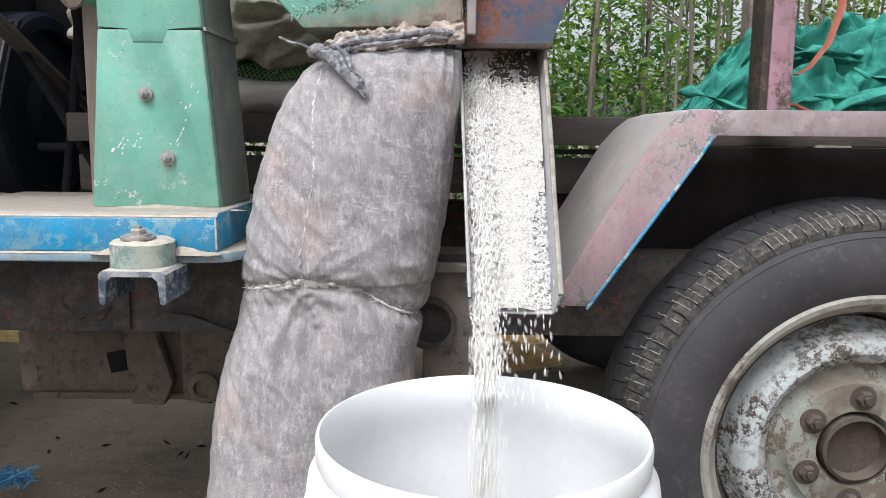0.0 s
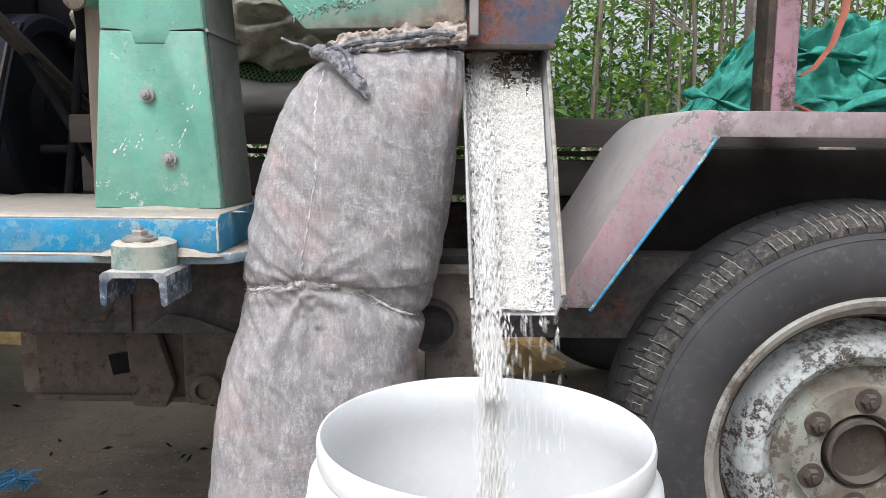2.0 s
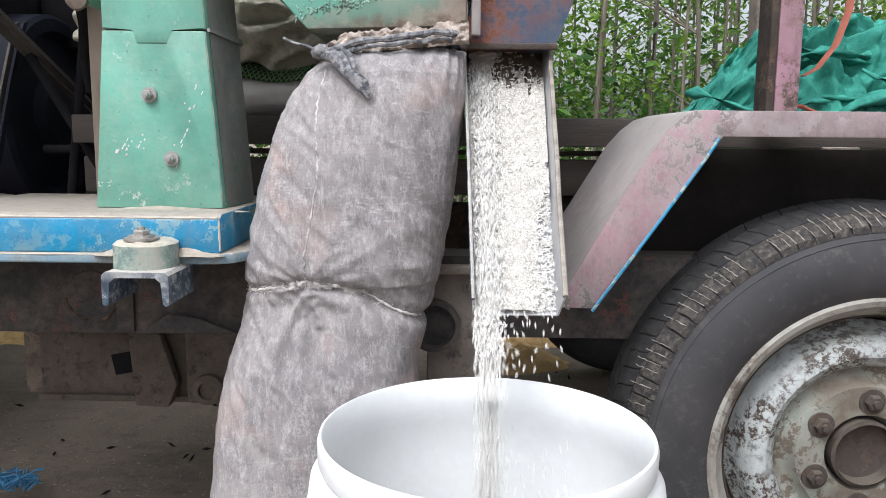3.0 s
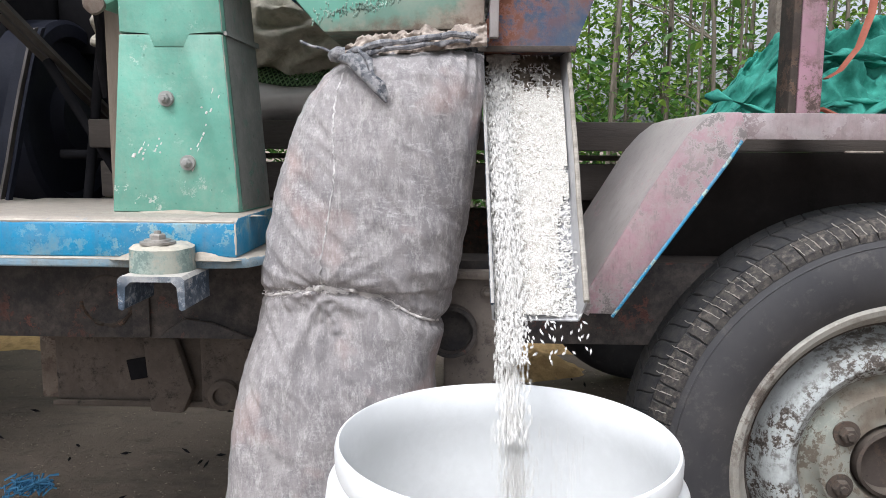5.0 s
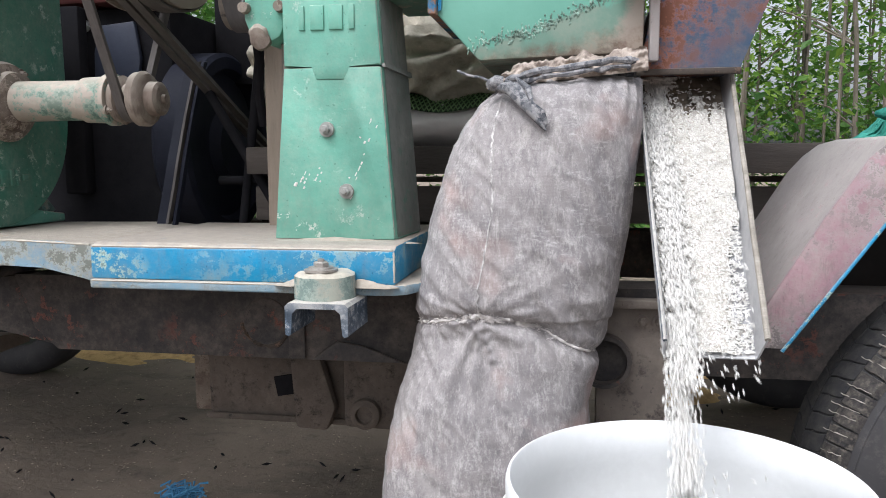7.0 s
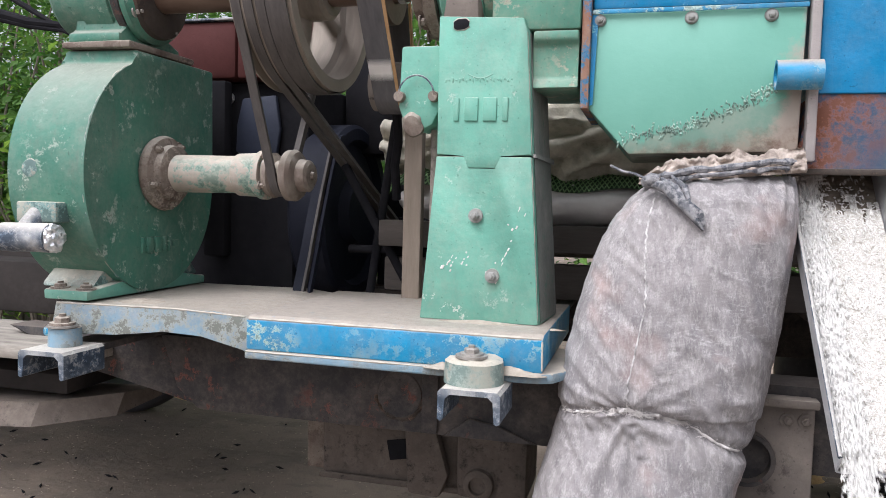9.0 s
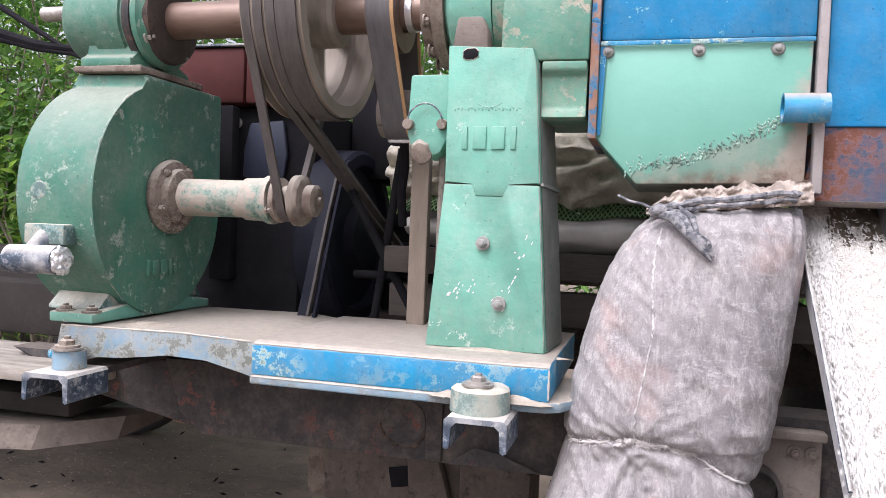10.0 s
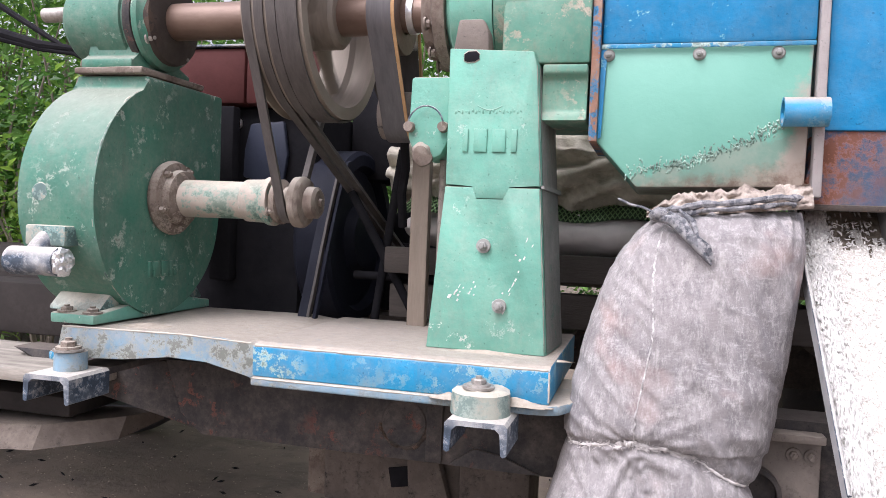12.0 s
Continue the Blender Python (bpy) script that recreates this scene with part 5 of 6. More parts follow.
    part("shaft_sleeve", lathe([(-0.5585, 0.0), (-0.5585, 0.027), (-0.52, 0.027), (-0.52, 0.0265), (-0.497, 0.0265), (-0.497, 0)], c, "x", 32), SHAFT, t)
    part("shaft_ring", lathe([(-0.533, 0.0275), (-0.533, 0.030), (-0.523, 0.030), (-0.523, 0.0275)], c, "x", 32, closed=True), ALU, t, "bright ring on the shaft")
    pulleys(t)
    return t


def pulleys(t):
    x0, x1, R = -0.735, -0.640, 0.160
    c = (0, SHAFT_Y, SHAFT_Z)
    grooves = []
    for k in range(3):
        a = x0 + 0.002 + 0.019 * k
        grooves += [(a, R), (a + 0.003, R), (a + 0.007, R - 0.014), (a + 0.012, R - 0.014), (a + 0.016, R)]
    prof = grooves + [(x0 + 0.060, R), (x1, R - 0.001), (x1, R - 0.020), (x0 + 0.058, R - 0.022), (x0 + 0.05, R - 0.03), (x0, R - 0.028)]
    bm = lathe(prof, c, "x", 96, closed=True)
    big = part("drive_pulley", bm, PULLEY, t, "large spoked cast iron drive pulley, turning", origin=(-0.69, SHAFT_Y, SHAFT_Z))
    hub = lathe([(x0 + 0.01, 0.030), (x0 + 0.01, 0.052), (x1 - 0.010, 0.050), (x1 - 0.004, 0.044), (x1 - 0.004, 0.030)], c, "x", 40, closed=True)
    part("pulley_hub", hub, PULLEY, big)
    for k in range(5):
        a = math.tau * k / 5
        u = Vector((0, math.cos(a), math.sin(a)))
        w = Vector((0, -math.sin(a), math.cos(a)))
        secs = []
        for r, hw, th in ((0.044, 0.020, 0.013), (0.09, 0.015, 0.010), (0.136, 0.019, 0.011)):
            m = Vector((-0.692, SHAFT_Y, SHAFT_Z)) + u * r
            secs.append([m + w * hw * math.cos(q) + Vector((th * math.sin(q), 0, 0)) for q in np.linspace(0, math.tau, 12, endpoint=False)])
        part("spoke", loft(secs), PULLEY, big)
    part("rim_band", lathe([(x0 + 0.058, R + 0.0006), (x0 + 0.058, R + 0.004), (x1 - 0.006, R + 0.004), (x1 - 0.006, R + 0.0006)], c, "x", 96, closed=True), BELT, t, "dark rubbered pulley face")
    moving.append((big, spin_rows(Vector((-0.69, SHAFT_Y, SHAFT_Z)) - Vector(MILL), -62, 20)))
    # small blower pulley
    b = (0, 1.097, 0.873)
    prof = [(-0.745, 0.0), (-0.745, 0.034), (-0.735, 0.036), (-0.728, 0.024), (-0.718, 0.024), (-0.711, 0.040), (-0.700, 0.041), (-0.694, 0.037), (-0.690, 0.026), (-0.676, 0.025), (-0.672, 0.020), (-0.672, 0.007), (-0.667, 0.006), (-0.667, 0.0)]
    small = part("blower_pulley", rough_up(lathe(prof, b, "x", 40), 0.001, 60), RUSTY, t, "small rusty blower pulley", origin=(-0.71, b[1], b[2]))
    moving.append((small, spin_rows(Vector((-0.71, b[1], b[2])) - Vector(MILL), -77, 0)))
    # belts: each lies round two pulleys
    def belt(x, w, th, ca, ra, cb, rb, n=40):
        (ya, za), (yb, zb) = ca, cb
        d = math.hypot(yb - ya, zb - za)
        base = math.atan2(zb - za, yb - ya)
        lap = math.acos((ra - rb) / d)
        path = []
        for k in range(n + 1):
            a = base + lap + (math.tau - 2 * lap) * k / n
            path.append((ya, za, ra, a))
        for k in range(n + 1):
            a = base - lap + 2 * lap * k / n
            path.append((yb, zb, rb, a))
        secs = []
        for y, z, r, a in path + path[:1]:
            secs.append([(x - w / 2, y + r * math.cos(a), z + r * math.sin(a)), (x + w / 2, y + r * math.cos(a), z + r * math.sin(a)),
                         (x + w * 0.36, y + (r - th) * math.cos(a), z + (r - th) * math.sin(a)), (x - w * 0.36, y + (r - th) * math.cos(a), z + (r - th) * math.sin(a))])
        return loft(secs)
    top = (SHAFT_Y, SHAFT_Z)
    part("fan_belt", belt(-0.7235, 0.014, 0.009, top, R + 0.002, (b[1], b[2]), 0.034), BELT, t, "worn rubber belt to the blower")
    for k in (1, 2):
        part("drive_belt", belt(-0.7235 + 0.019 * k, 0.014, 0.009, top, R + 0.003, (1.72, 0.80), 0.075), BELT, t, "worn rubber drive belt from the engine")
    # flat belt with a riveted joint that runs round with it
    fx, fw = -0.563, 0.038
    ca, ra, cb, rb = (SHAFT_Y, SHAFT_Z), 0.062, (1.165, 1.02), 0.040
    part("flat_pulley", lathe([(fx - 0.022, 0.030), (fx - 0.022, 0.060), (fx, 0.0612), (fx + 0.022, 0.060), (fx + 0.022, 0.030)], c, "x", 48, closed=True), SHAFT, t)
    part("idler_pulley", lathe([(fx - 0.03, 0.0), (fx - 0.03, 0.038), (fx, 0.0392), (fx + 0.03, 0.038), (fx + 0.03, 0.0)], (0, cb[0], cb[1]), "x", 40), GREASE, t)
    part("flat_belt", belt(fx, fw, 0.003, ca, ra + 0.003, cb, rb + 0.003), FLATBELT, t, "dark flat canvas belt")
    part("belt_edge", belt(fx + fw / 2 + 0.003, 0.005, 0.004, ca, ra + 0.004, cb, rb + 0.004), BELTEDGE, t, "frayed tan belt edge")
    clip = part("belt_fastener", box(fx - 0.019, fx + 0.019, cb[0] - 0.012, cb[0] + 0.012, cb[1] - 0.002, cb[1] + 0.003, 0.001), ALU, t, "bright riveted belt joint", origin=(fx, cb[0], cb[1]))
    d = math.hypot(cb[0] - ca[0], cb[1] - ca[1])
    base = math.atan2(cb[1] - ca[1], cb[0] - ca[0])
    lap = math.acos((ra - rb) / d)
    run = math.sqrt(d * d - (ra - rb) ** 2)
    lens = [ra * (math.tau - 2 * lap), run, rb * 2 * lap, run]
    whole = sum(lens)

    def on_belt(s):
        s = s % whole
        a0, a1 = base + lap, base - lap
        if s < lens[0]:
            a = a0 + s / ra
            r, cc = ra, ca
            p = (cc[0] + r * math.cos(a), cc[1] + r * math.sin(a))
        elif s < lens[0] + run:
            u = (s - lens[0]) / run
            a = a1
            p = [(1 - u) * (ca[k] + ra * f(a)) + u * (cb[k] + rb * f(a)) for k, f in ((0, math.cos), (1, math.sin))]
        elif s < lens[0] + run + lens[2]:
            a = a1 + (s - lens[0] - run) / rb
            p = (cb[0] + rb * math.cos(a), cb[1] + rb * math.sin(a))
        else:
            u = (s - lens[0] - run - lens[2]) / run
            a = a0
            p = [(1 - u) * (cb[k] + rb * f(a)) + u * (ca[k] + ra * f(a)) for k, f in ((0, math.cos), (1, math.sin))]
        return Matrix.Translation(Vector((fx, p[0], p[1])) - Vector(MILL)) @ Matrix.Rotation(a - math.pi / 2, 4, "X") @ Matrix.Translation((0, 0, 0.002))

    rows, step = [], whole / 0.318 / FPS
    for k in range(361):
        rows.append((k / FPS, on_belt(whole * 0.2 + step * k)))
    moving.append((clip, rows))


# ---- chute and rice ----
TOP, LIP = Vector((0, 1.19, 0.942)), Vector((0, 0.772, 0.590))
SLOPE = math.degrees(math.atan2(TOP.z - LIP.z, TOP.y - LIP.y))
DOWN = (LIP - TOP).normalized()
OUT = Vector((0, -math.sin(radians(SLOPE)), math.cos(radians(SLOPE))))
RUN = (LIP - TOP).length


def chute_sides(s):
    u = s / RUN
    return 0.0165 + 0.0095 * u, 0.134 - 0.020 * u


def chute(t):
    secs, th = [], 0.0018
    for k in range(13):
        s = RUN * k / 12
        m = TOP + DOWN * s
        a, b = chute_sides(s)
        h, hr = 0.034 - 0.008 * k / 12, 0.046 - 0.014 * k / 12
        w = 0.001 * noise.noise(Vector((k * 0.7, 0, 0)))
        ring = [(a, h), (a, 0.002), (a + 0.002, 0), (b - 0.002, 0), (b, 0.002), (b + 0.004, hr), (b + 0.004 - th, hr), (b - th, 0.003), (b - 0.003, th), (a + 0.003, th), (a + th, 0.003), (a + th, h)]
        secs.append([m + Vector((x + w, 0, 0)) + OUT * z for x, z in ring])
    part("chute", loft(secs), TIN, t, "dented tinplate rice chute", smooth=30)
    # sheet over the chute's head, its colour standing for the box's shadow
    rows = []
    for s in np.linspace(0.004, 0.19, 18):
        a, b = chute_sides(s)
        rows.append([TOP + DOWN * s + Vector((a + 0.003 + (b - a - 0.006) * u, 0, 0)) + OUT * (0.0032 + 0.0008 * noise.noise(Vector((u * 9, s * 60, 0)))) for u in np.linspace(0, 1, 16)])
    part("chute_head_shade", loft(rows, closed=False), HEADSHADE, t, "brown sheet painted as the shadow at the chute's head", smooth=60)
    bm = sweep([TOP + DOWN * (RUN * k / 12) + Vector((chute_sides(RUN * k / 12)[0], 0, 0)) + OUT * (0.0345 - 0.008 * k / 12) for k in range(13)], 0.0022, 8)
    part("chute_edge", bm, CHANNEL, t, "rolled chute edge")
    bm = sweep([TOP + DOWN * (RUN * k / 12) + Vector((chute_sides(RUN * k / 12)[1] + 0.003 + 0.001 * noise.noise(Vector((k * 0.6, 2, 0))), 0, 0)) + OUT * (0.0462 - 0.014 * k / 12) for k in range(13)], 0.0030, 8)
    part("chute_edge", bm, PALEWOOD, t, "pale rolled chute edge")


def rice():
    t = thing("rice_stream", (0.05, 0.9, 0.5), "white milled rice sliding down a chute and falling", "rice", "", "stuff")
    rnd = random.Random(21)
    # layer that covers the chute
    secs = []
    for k in range(41):
        s = 0.02 + (RUN - 0.022) * k / 40
        a, b = chute_sides(s)
        thick = 0.008 - 0.003 * k / 40
        m = TOP + DOWN * s
        row = []
        for i in range(25):
            u = i / 24
            x = a + 0.003 + (b - a - 0.006) * u
            fade = max(0.0, 1 - max(0, (u - 0.62) / 0.38) * max(0, (k - 26) / 14) * 1.6)
            row.append(m + Vector((x, 0, 0)) + OUT * (0.0022 + thick * fade * (1 + 0.35 * noise.noise(Vector((x * 60, s * 45, 0))))))
        secs.append(row)
    bm = loft(secs, closed=False)
    bare = []
    for f in bm.faces:
        q = f.calc_center_median()
        down = (TOP.z - q.z) / (TOP.z - LIP.z)
        a, b = chute_sides(down * RUN)
        u = (q.x - a) / (b - a)
        if u > 1.12 - 0.62 * max(0.0, down - 0.35) + 0.22 * noise.noise(Vector((q.x * 70, q.z * 45, 3.0))) or down < 0.27 + 0.12 * noise.noise(Vector((q.x * 90, q.z * 40, 8.0))):
            bare.append(f)
    bmesh.ops.delete(bm, geom=bare, context="FACES")
    part("rice_layer", bm, RICEBED, t, "close layer of rice", smooth=180)
    data, pl, tu = ([], []), [], []
    for _ in range(4600):
        s = 0.115 + (RUN - 0.119) * rnd.random() ** 0.62
        a, b = chute_sides(s)
        u = rnd.random() ** 1.15
        x = a + 0.004 + (b - a - 0.008) * u
        pl.append((x, -(s), 0.0085 + rnd.uniform(-0.003, 0.003) - 0.004 * s / RUN))
        tu.append((rnd.uniform(0, 6.3), rnd.uniform(-0.5, 0.5)))
    grains(data, pl, tu)
    me = mesh_of("loose_grains", data, GRAIN)
    me.transform(Matrix.Translation(TOP) @ Matrix.Rotation(radians(SLOPE), 4, "X"))
    me.transform(Matrix.Translation(-Vector(ORIGIN[t])))
    ob = new("loose_grains", me)
    ob.parent = t
    # rice already in the bucket
    bm = lathe([(0.0, 0.138), (0.16, 0.140), (0.20, 0.12), (0.235, 0.07), (0.25, 0.0)], (0.033, 0.688, 0.006), "z", 48)
    part("rice_pile", rough_up(bm, 0.004, 40), RICEBED, t, "rice heaped inside the bucket")
    # pieces of the flow, each running down once and staying in the pile
    def piece(kind, seed):
        r = random.Random(seed)
        data, pl, tu = ([], []), [], []
        if kind == "sheet":
            for _ in range(150):
                u = r.random() ** 1.5
                pl.append((-0.046 + 0.088 * u, r.uniform(-0.07, 0.07), r.uniform(0.0, 0.010)))
                tu.append((math.pi / 2 + r.gauss(0, 0.6), r.uniform(-0.4, 0.4)))
        else:
            for _ in range(1200):
                pl.append((max(-0.015, min(0.022, r.gauss(0, 0.0068))), r.uniform(-0.085, 0.085), r.gauss(0.003, 0.0035)))
                tu.append((math.pi / 2 + r.gauss(0, 0.5), r.uniform(-0.4, 0.4)))
        grains(data, pl, tu)
        return mesh_of("rice_piece", data, GRAIN)
    sheets = [piece("sheet", 30 + k) for k in range(5)]
    ropes = [piece("rope", 60 + k) for k in range(5)]
    speed = 0.75
    slide = (RUN - 0.03) / speed

    def place(age, x):
        """Where a piece is, a time after it leaves the box."""
        if age <= 0:
            age = 0.0
        if age < slide:
            p = TOP + DOWN * (speed * age + 0.03) + OUT * 0.009
            return pose(x, p.y, p.z, SLOPE)
        f = min(age - slide, 0.26)
        p = LIP + OUT * 0.009
        y = p.y + DOWN.y * speed * f * 0.75
        z = p.z + DOWN.z * speed * f - 4.9 * f * f
        return pose(x, y, z, min(82, SLOPE + 300 * f))

    back = Matrix.Translation(-Vector(ORIGIN[t]))
    for meshes, gap, x0 in ((sheets, 0.155, 0.074), (ropes, 0.100, 0.044)):
        k, start = 0, -slide - 0.2
        while start < 12.0:
            ob = new("rice_piece", meshes[k % 5])
            ob.parent = t
            x = x0 + rnd.uniform(-0.004, 0.004)
            ages = [0.0, 0.12, slide * 0.5, slide - 0.02, slide + 0.02, slide + 0.08, slide + 0.14, slide + 0.2, slide + 0.26]
            ts = sorted({0.0, 12.0} | {round(start + a, 4) for a in ages if 0 < start + a < 12})
            moving.append((ob, [(q, back @ place(q - start, x)) for q in ts]))
            start += gap * rnd.uniform(0.92, 1.08)
            k += 1


# ---- bucket ----
def bucket():
    t = thing("bucket", (0.038, 0.688, 0.0), "white plastic bucket catching the rice, standing on the earth", "bucket")
    c = (0.038, 0.688, 0.0)
    prof = [(0.0, 0.0), (0.0, 0.138), (0.004, 0.141), (0.40, 0.158), (0.452, 0.160), (0.466, 0.158), (0.474, 0.152), (0.477, 0.1475), (0.480, 0.1495), (0.484, 0.151), (0.500, 0.1515), (0.505, 0.1500), (0.506, 0.1478), (0.503, 0.1462), (0.470, 0.1452), (0.455, 0.1510), (0.40, 0.154), (0.008, 0.137), (0.008, 0.0)]
    prof = [(z * 0.994, r * 1.028) for z, r in prof]
    part("bucket_shell", lathe(prof, c, "z", 128), WHITE, t, smooth=40)
    # grey ring paints the rim's shadow line together with grime
    part("rim_groove", lathe([(0.4750, 0.1524), (0.4758, 0.1530), (0.4772, 0.1530), (0.4780, 0.1524)], c, "z", 128, closed=True), TIN, t, "grey ring for the grime and shadow line below the rim")
    for z in (0.430,):
        part("shell_ring", lathe([(z, 0.1637), (z + 0.003, 0.1670), (z + 0.007, 0.1670), (z + 0.010, 0.1637)], c, "z", 128, closed=True), WHITE, t)


# ---- bran sack ----
def bran_sack():
    t = thing("bran_sack", (-0.13, 1.0, 0.0), "grey dusty woven bran sack tied in the middle", "sack")
    # z, left x, right x, front y, back y
    key = [(0.880, -0.150, 0.014, 0.985, 1.10), (0.868, -0.160, 0.016, 0.955, 1.09), (0.848, -0.182, 0.017, 0.938, 1.09), (0.828, -0.198, 0.017, 0.930, 1.09), (0.80, -0.213, 0.016, 0.924, 1.09), (0.764, -0.226, 0.012, 0.918, 1.09),
           (0.70, -0.244, 0.006, 0.909, 1.09), (0.655, -0.252, -0.001, 0.904, 1.09), (0.615, -0.259, -0.010, 0.902, 1.085), (0.592, -0.263, -0.015, 0.905, 1.08), (0.578, -0.264, -0.019, 0.910, 1.07), (0.562, -0.262, -0.022, 0.910, 1.07),
           (0.53, -0.270, -0.030, 0.903, 1.075), (0.48, -0.285, -0.040, 0.892, 1.08), (0.40, -0.299, -0.038, 0.882, 1.085), (0.30, -0.309, -0.030, 0.876, 1.09), (0.12, -0.314, -0.018, 0.872, 1.09), (0.03, -0.290, -0.02, 0.878, 1.08), (0.0, -0.27, -0.04, 0.90, 1.06)]
    zs = [k[0] for k in key][::-1]
    cols = [[k[i] for k in key][::-1] for i in range(1, 5)]
    n, secs = 220, []
    levels = np.concatenate([np.linspace(0.88, 0.45, 200), np.linspace(0.445, 0.0, 70)])

    def tie_z(x):
        return float(np.interp(x, (-0.255, -0.236, -0.205, -0.171, -0.14, -0.107, -0.073, -0.035, -0.015), (0.578, 0.581, 0.588, 0.594, 0.591, 0.585, 0.566, 0.546, 0.540)))

    def skin(z0, a):
        z = z0
        lx, rx, fy, by = (float(np.interp(z, zs, c)) for c in cols)
        ca, sa = math.cos(a), math.sin(a)
        e = 0.72
        cx, cy = (lx + rx) / 2, (fy + by) / 2
        x = cx + (rx - lx) / 2 * math.copysign(abs(ca) ** e, ca)
        y = cy - (by - fy) / 2 * math.copysign(abs(sa) ** e, sa)
        d = z - tie_z(x)
        pinch = math.exp(-(d / 0.009) ** 2)
        fold = math.exp(-abs(d) / 0.014)
        dx, dz = x + 0.170, 0.590 - z
        far = math.hypot(dx, dz)
        ray = math.atan2(dx, dz)
        fan = (1 - 2.2 * math.sqrt(math.sin(ray * 5.5 + 1.1 * math.sin(ray * 3.1) + 0.5) ** 2 + 0.06)) * math.exp(-max(0.0, far - 0.015) / 0.085) * min(1.0, far / 0.03)
        fan *= (1.0 if dz > 0 else 0.25) * (1.0 if sa > 0 else 0.3)
        pucker = math.sin(a * 34 + 2.0 * math.sin(a * 5)) * fold
        hang = math.exp(-(0.88 - z) / 0.03) * math.sin(a * 23)
        p = Vector((x * 9, y * 9, z * 9))
        diag = 1 - 2.2 * abs(noise.noise(Vector(((x + z * 0.55) * 24, (z - x * 0.8) * 6, 3.0))))
        diag2 = 1 - 2.2 * abs(noise.noise(Vector(((x + z * 0.75) * 52, (z - x * 0.9) * 13, 9.0))))
        edge = abs(ca) ** 3
        crumple = (0.0058 * diag * min(1, 0.25 + max(0, x + 0.20) * 6) + 0.0030 * diag2) * (1 - 0.7 * edge)
        off = 0.003 * noise.noise(p * 0.7) + crumple + 0.0014 * noise.noise(p * 4.5) + 0.0095 * fan + 0.0012 * pucker + 0.003 * hang - 0.010 * pinch
        return Vector((x + off * ca, y - off * sa, max(z, 0.002)))

    for z in levels:
        secs.append([skin(float(z), math.tau * k / n) for k in range(n)])
    part("sack_cloth", loft(secs), CLOTH, t, smooth=180)

    def on_front(x, z, out=0.001):
        best = min((skin(z, a) for a in np.linspace(math.radians(8), math.radians(172), 160)), key=lambda p: abs(p.x - x))
        return best + Vector((0, -out, 0))

    bm = sweep([on_front(-0.150 - 0.020 * u - 0.004 * math.sin(u * 9), 0.85 - 0.255 * u, -0.0002) for u in np.linspace(0, 1, 60)], 0.0013, 6, flat=0.8)
    part("seam", bm, SEAM, t, "pale stitched seam")
    bm = bmesh.new()
    tie = [on_front(x, tie_z(x), 0.0004) for x in np.linspace(-0.247, -0.030, 60)]
    tie = [p + Vector((0, 0, 0.0025 * noise.noise(p * 60))) for p in tie]
    sweep(tie, 0.0017, 8, bm, taper=[0.75 + 0.55 * abs(noise.noise(p * 45)) + (0.7 if 0.25 < k / 60 < 0.32 or 0.5 < k / 60 < 0.6 else 0) for k, p in enumerate(tie)])
    part("tie_cord", rough_up(bm, 0.0022, 220), CORD, t, "white cord tied round the sack")
    for x0, x1, r in ((-0.200, -0.160, 0.0024), (-0.150, -0.108, 0.0026), (-0.185, -0.172, 0.0034)):
        pts = [on_front(x, tie_z(x) + 0.003 * math.sin(x * 170), -0.0006) for x in np.linspace(x0, x1, 18)]
        part("cord_tuft", rough_up(sweep(pts, r, 10, taper=[0.3 + 0.9 * math.sin(math.pi * k / 17) for k in range(18)]), 0.005, 150), CORD, t, "fluffy frayed stretch of the cord")
    rnd, bm = random.Random(14), bmesh.new()
    for _ in range(420):
        p = tie[int(min(59, max(0, rnd.gauss(24, 12))))]
        a, l = rnd.uniform(0, 6.3), rnd.uniform(0.002, 0.007)
        p = p + Vector((rnd.uniform(-0.003, 0.003), -0.002, rnd.uniform(-0.004, 0.004)))
        sweep([p, p + Vector((0.5 * l * math.cos(a), -0.002, 0.4 * l * math.sin(a) + 0.001)), p + Vector((l * math.cos(a), 0.0, 0.7 * l * math.sin(a)))], 0.00028, 4, bm)
    part("cord_fibre", bm, CORD, t, "loose white fibres of the cord")["kind"] = "stuff"
    # neck band and its knot
    for z, r, m in ((0.8765, 0.0042, RAG), (0.869, 0.0030, RAG)):
        ring = []
        for k in range(64):
            a = math.tau * k / 64
            q = skin(0.875, a)
            ring.append(Vector((q.x + 0.004 * math.cos(a), q.y - 0.018 * math.sin(a), z + 0.022 * (q.x + 0.15) / 0.17 + 0.004 * noise.noise(Vector((a * 3, z * 50, 0))))))
        part("neck_band", rough_up(sweep(ring + ring[:2], r, 8), 0.003, 90), m, t, "twisted rag tied round the sack's neck")
    for k in range(3):
        pts = [(-0.155 + 0.012 * k, 0.945, 0.868 + 0.004 * k), (-0.140 + 0.012 * k, 0.930, 0.862), (-0.122 + 0.006 * k, 0.918, 0.845), (-0.105 + 0.003 * k, 0.912, 0.828 + 0.003 * k), (-0.094, 0.912, 0.812 + 0.004 * k)]
        part("knot_end", rough_up(sweep(pts, 0.0050 - 0.001 * k, 10, taper=[0.9, 1.3, 1.0, 1.15, 0.6]), 0.0045, 95), RAG, t, "dangling end of the rag knot")
    part("knot", rough_up(lathe([(-0.011, 0.0), (-0.008, 0.007), (0.0, 0.010), (0.008, 0.007), (0.011, 0.0)], (-0.156, 0.945, 0.870), "x", 20), 0.006, 70), RAG, t, "rag knot")
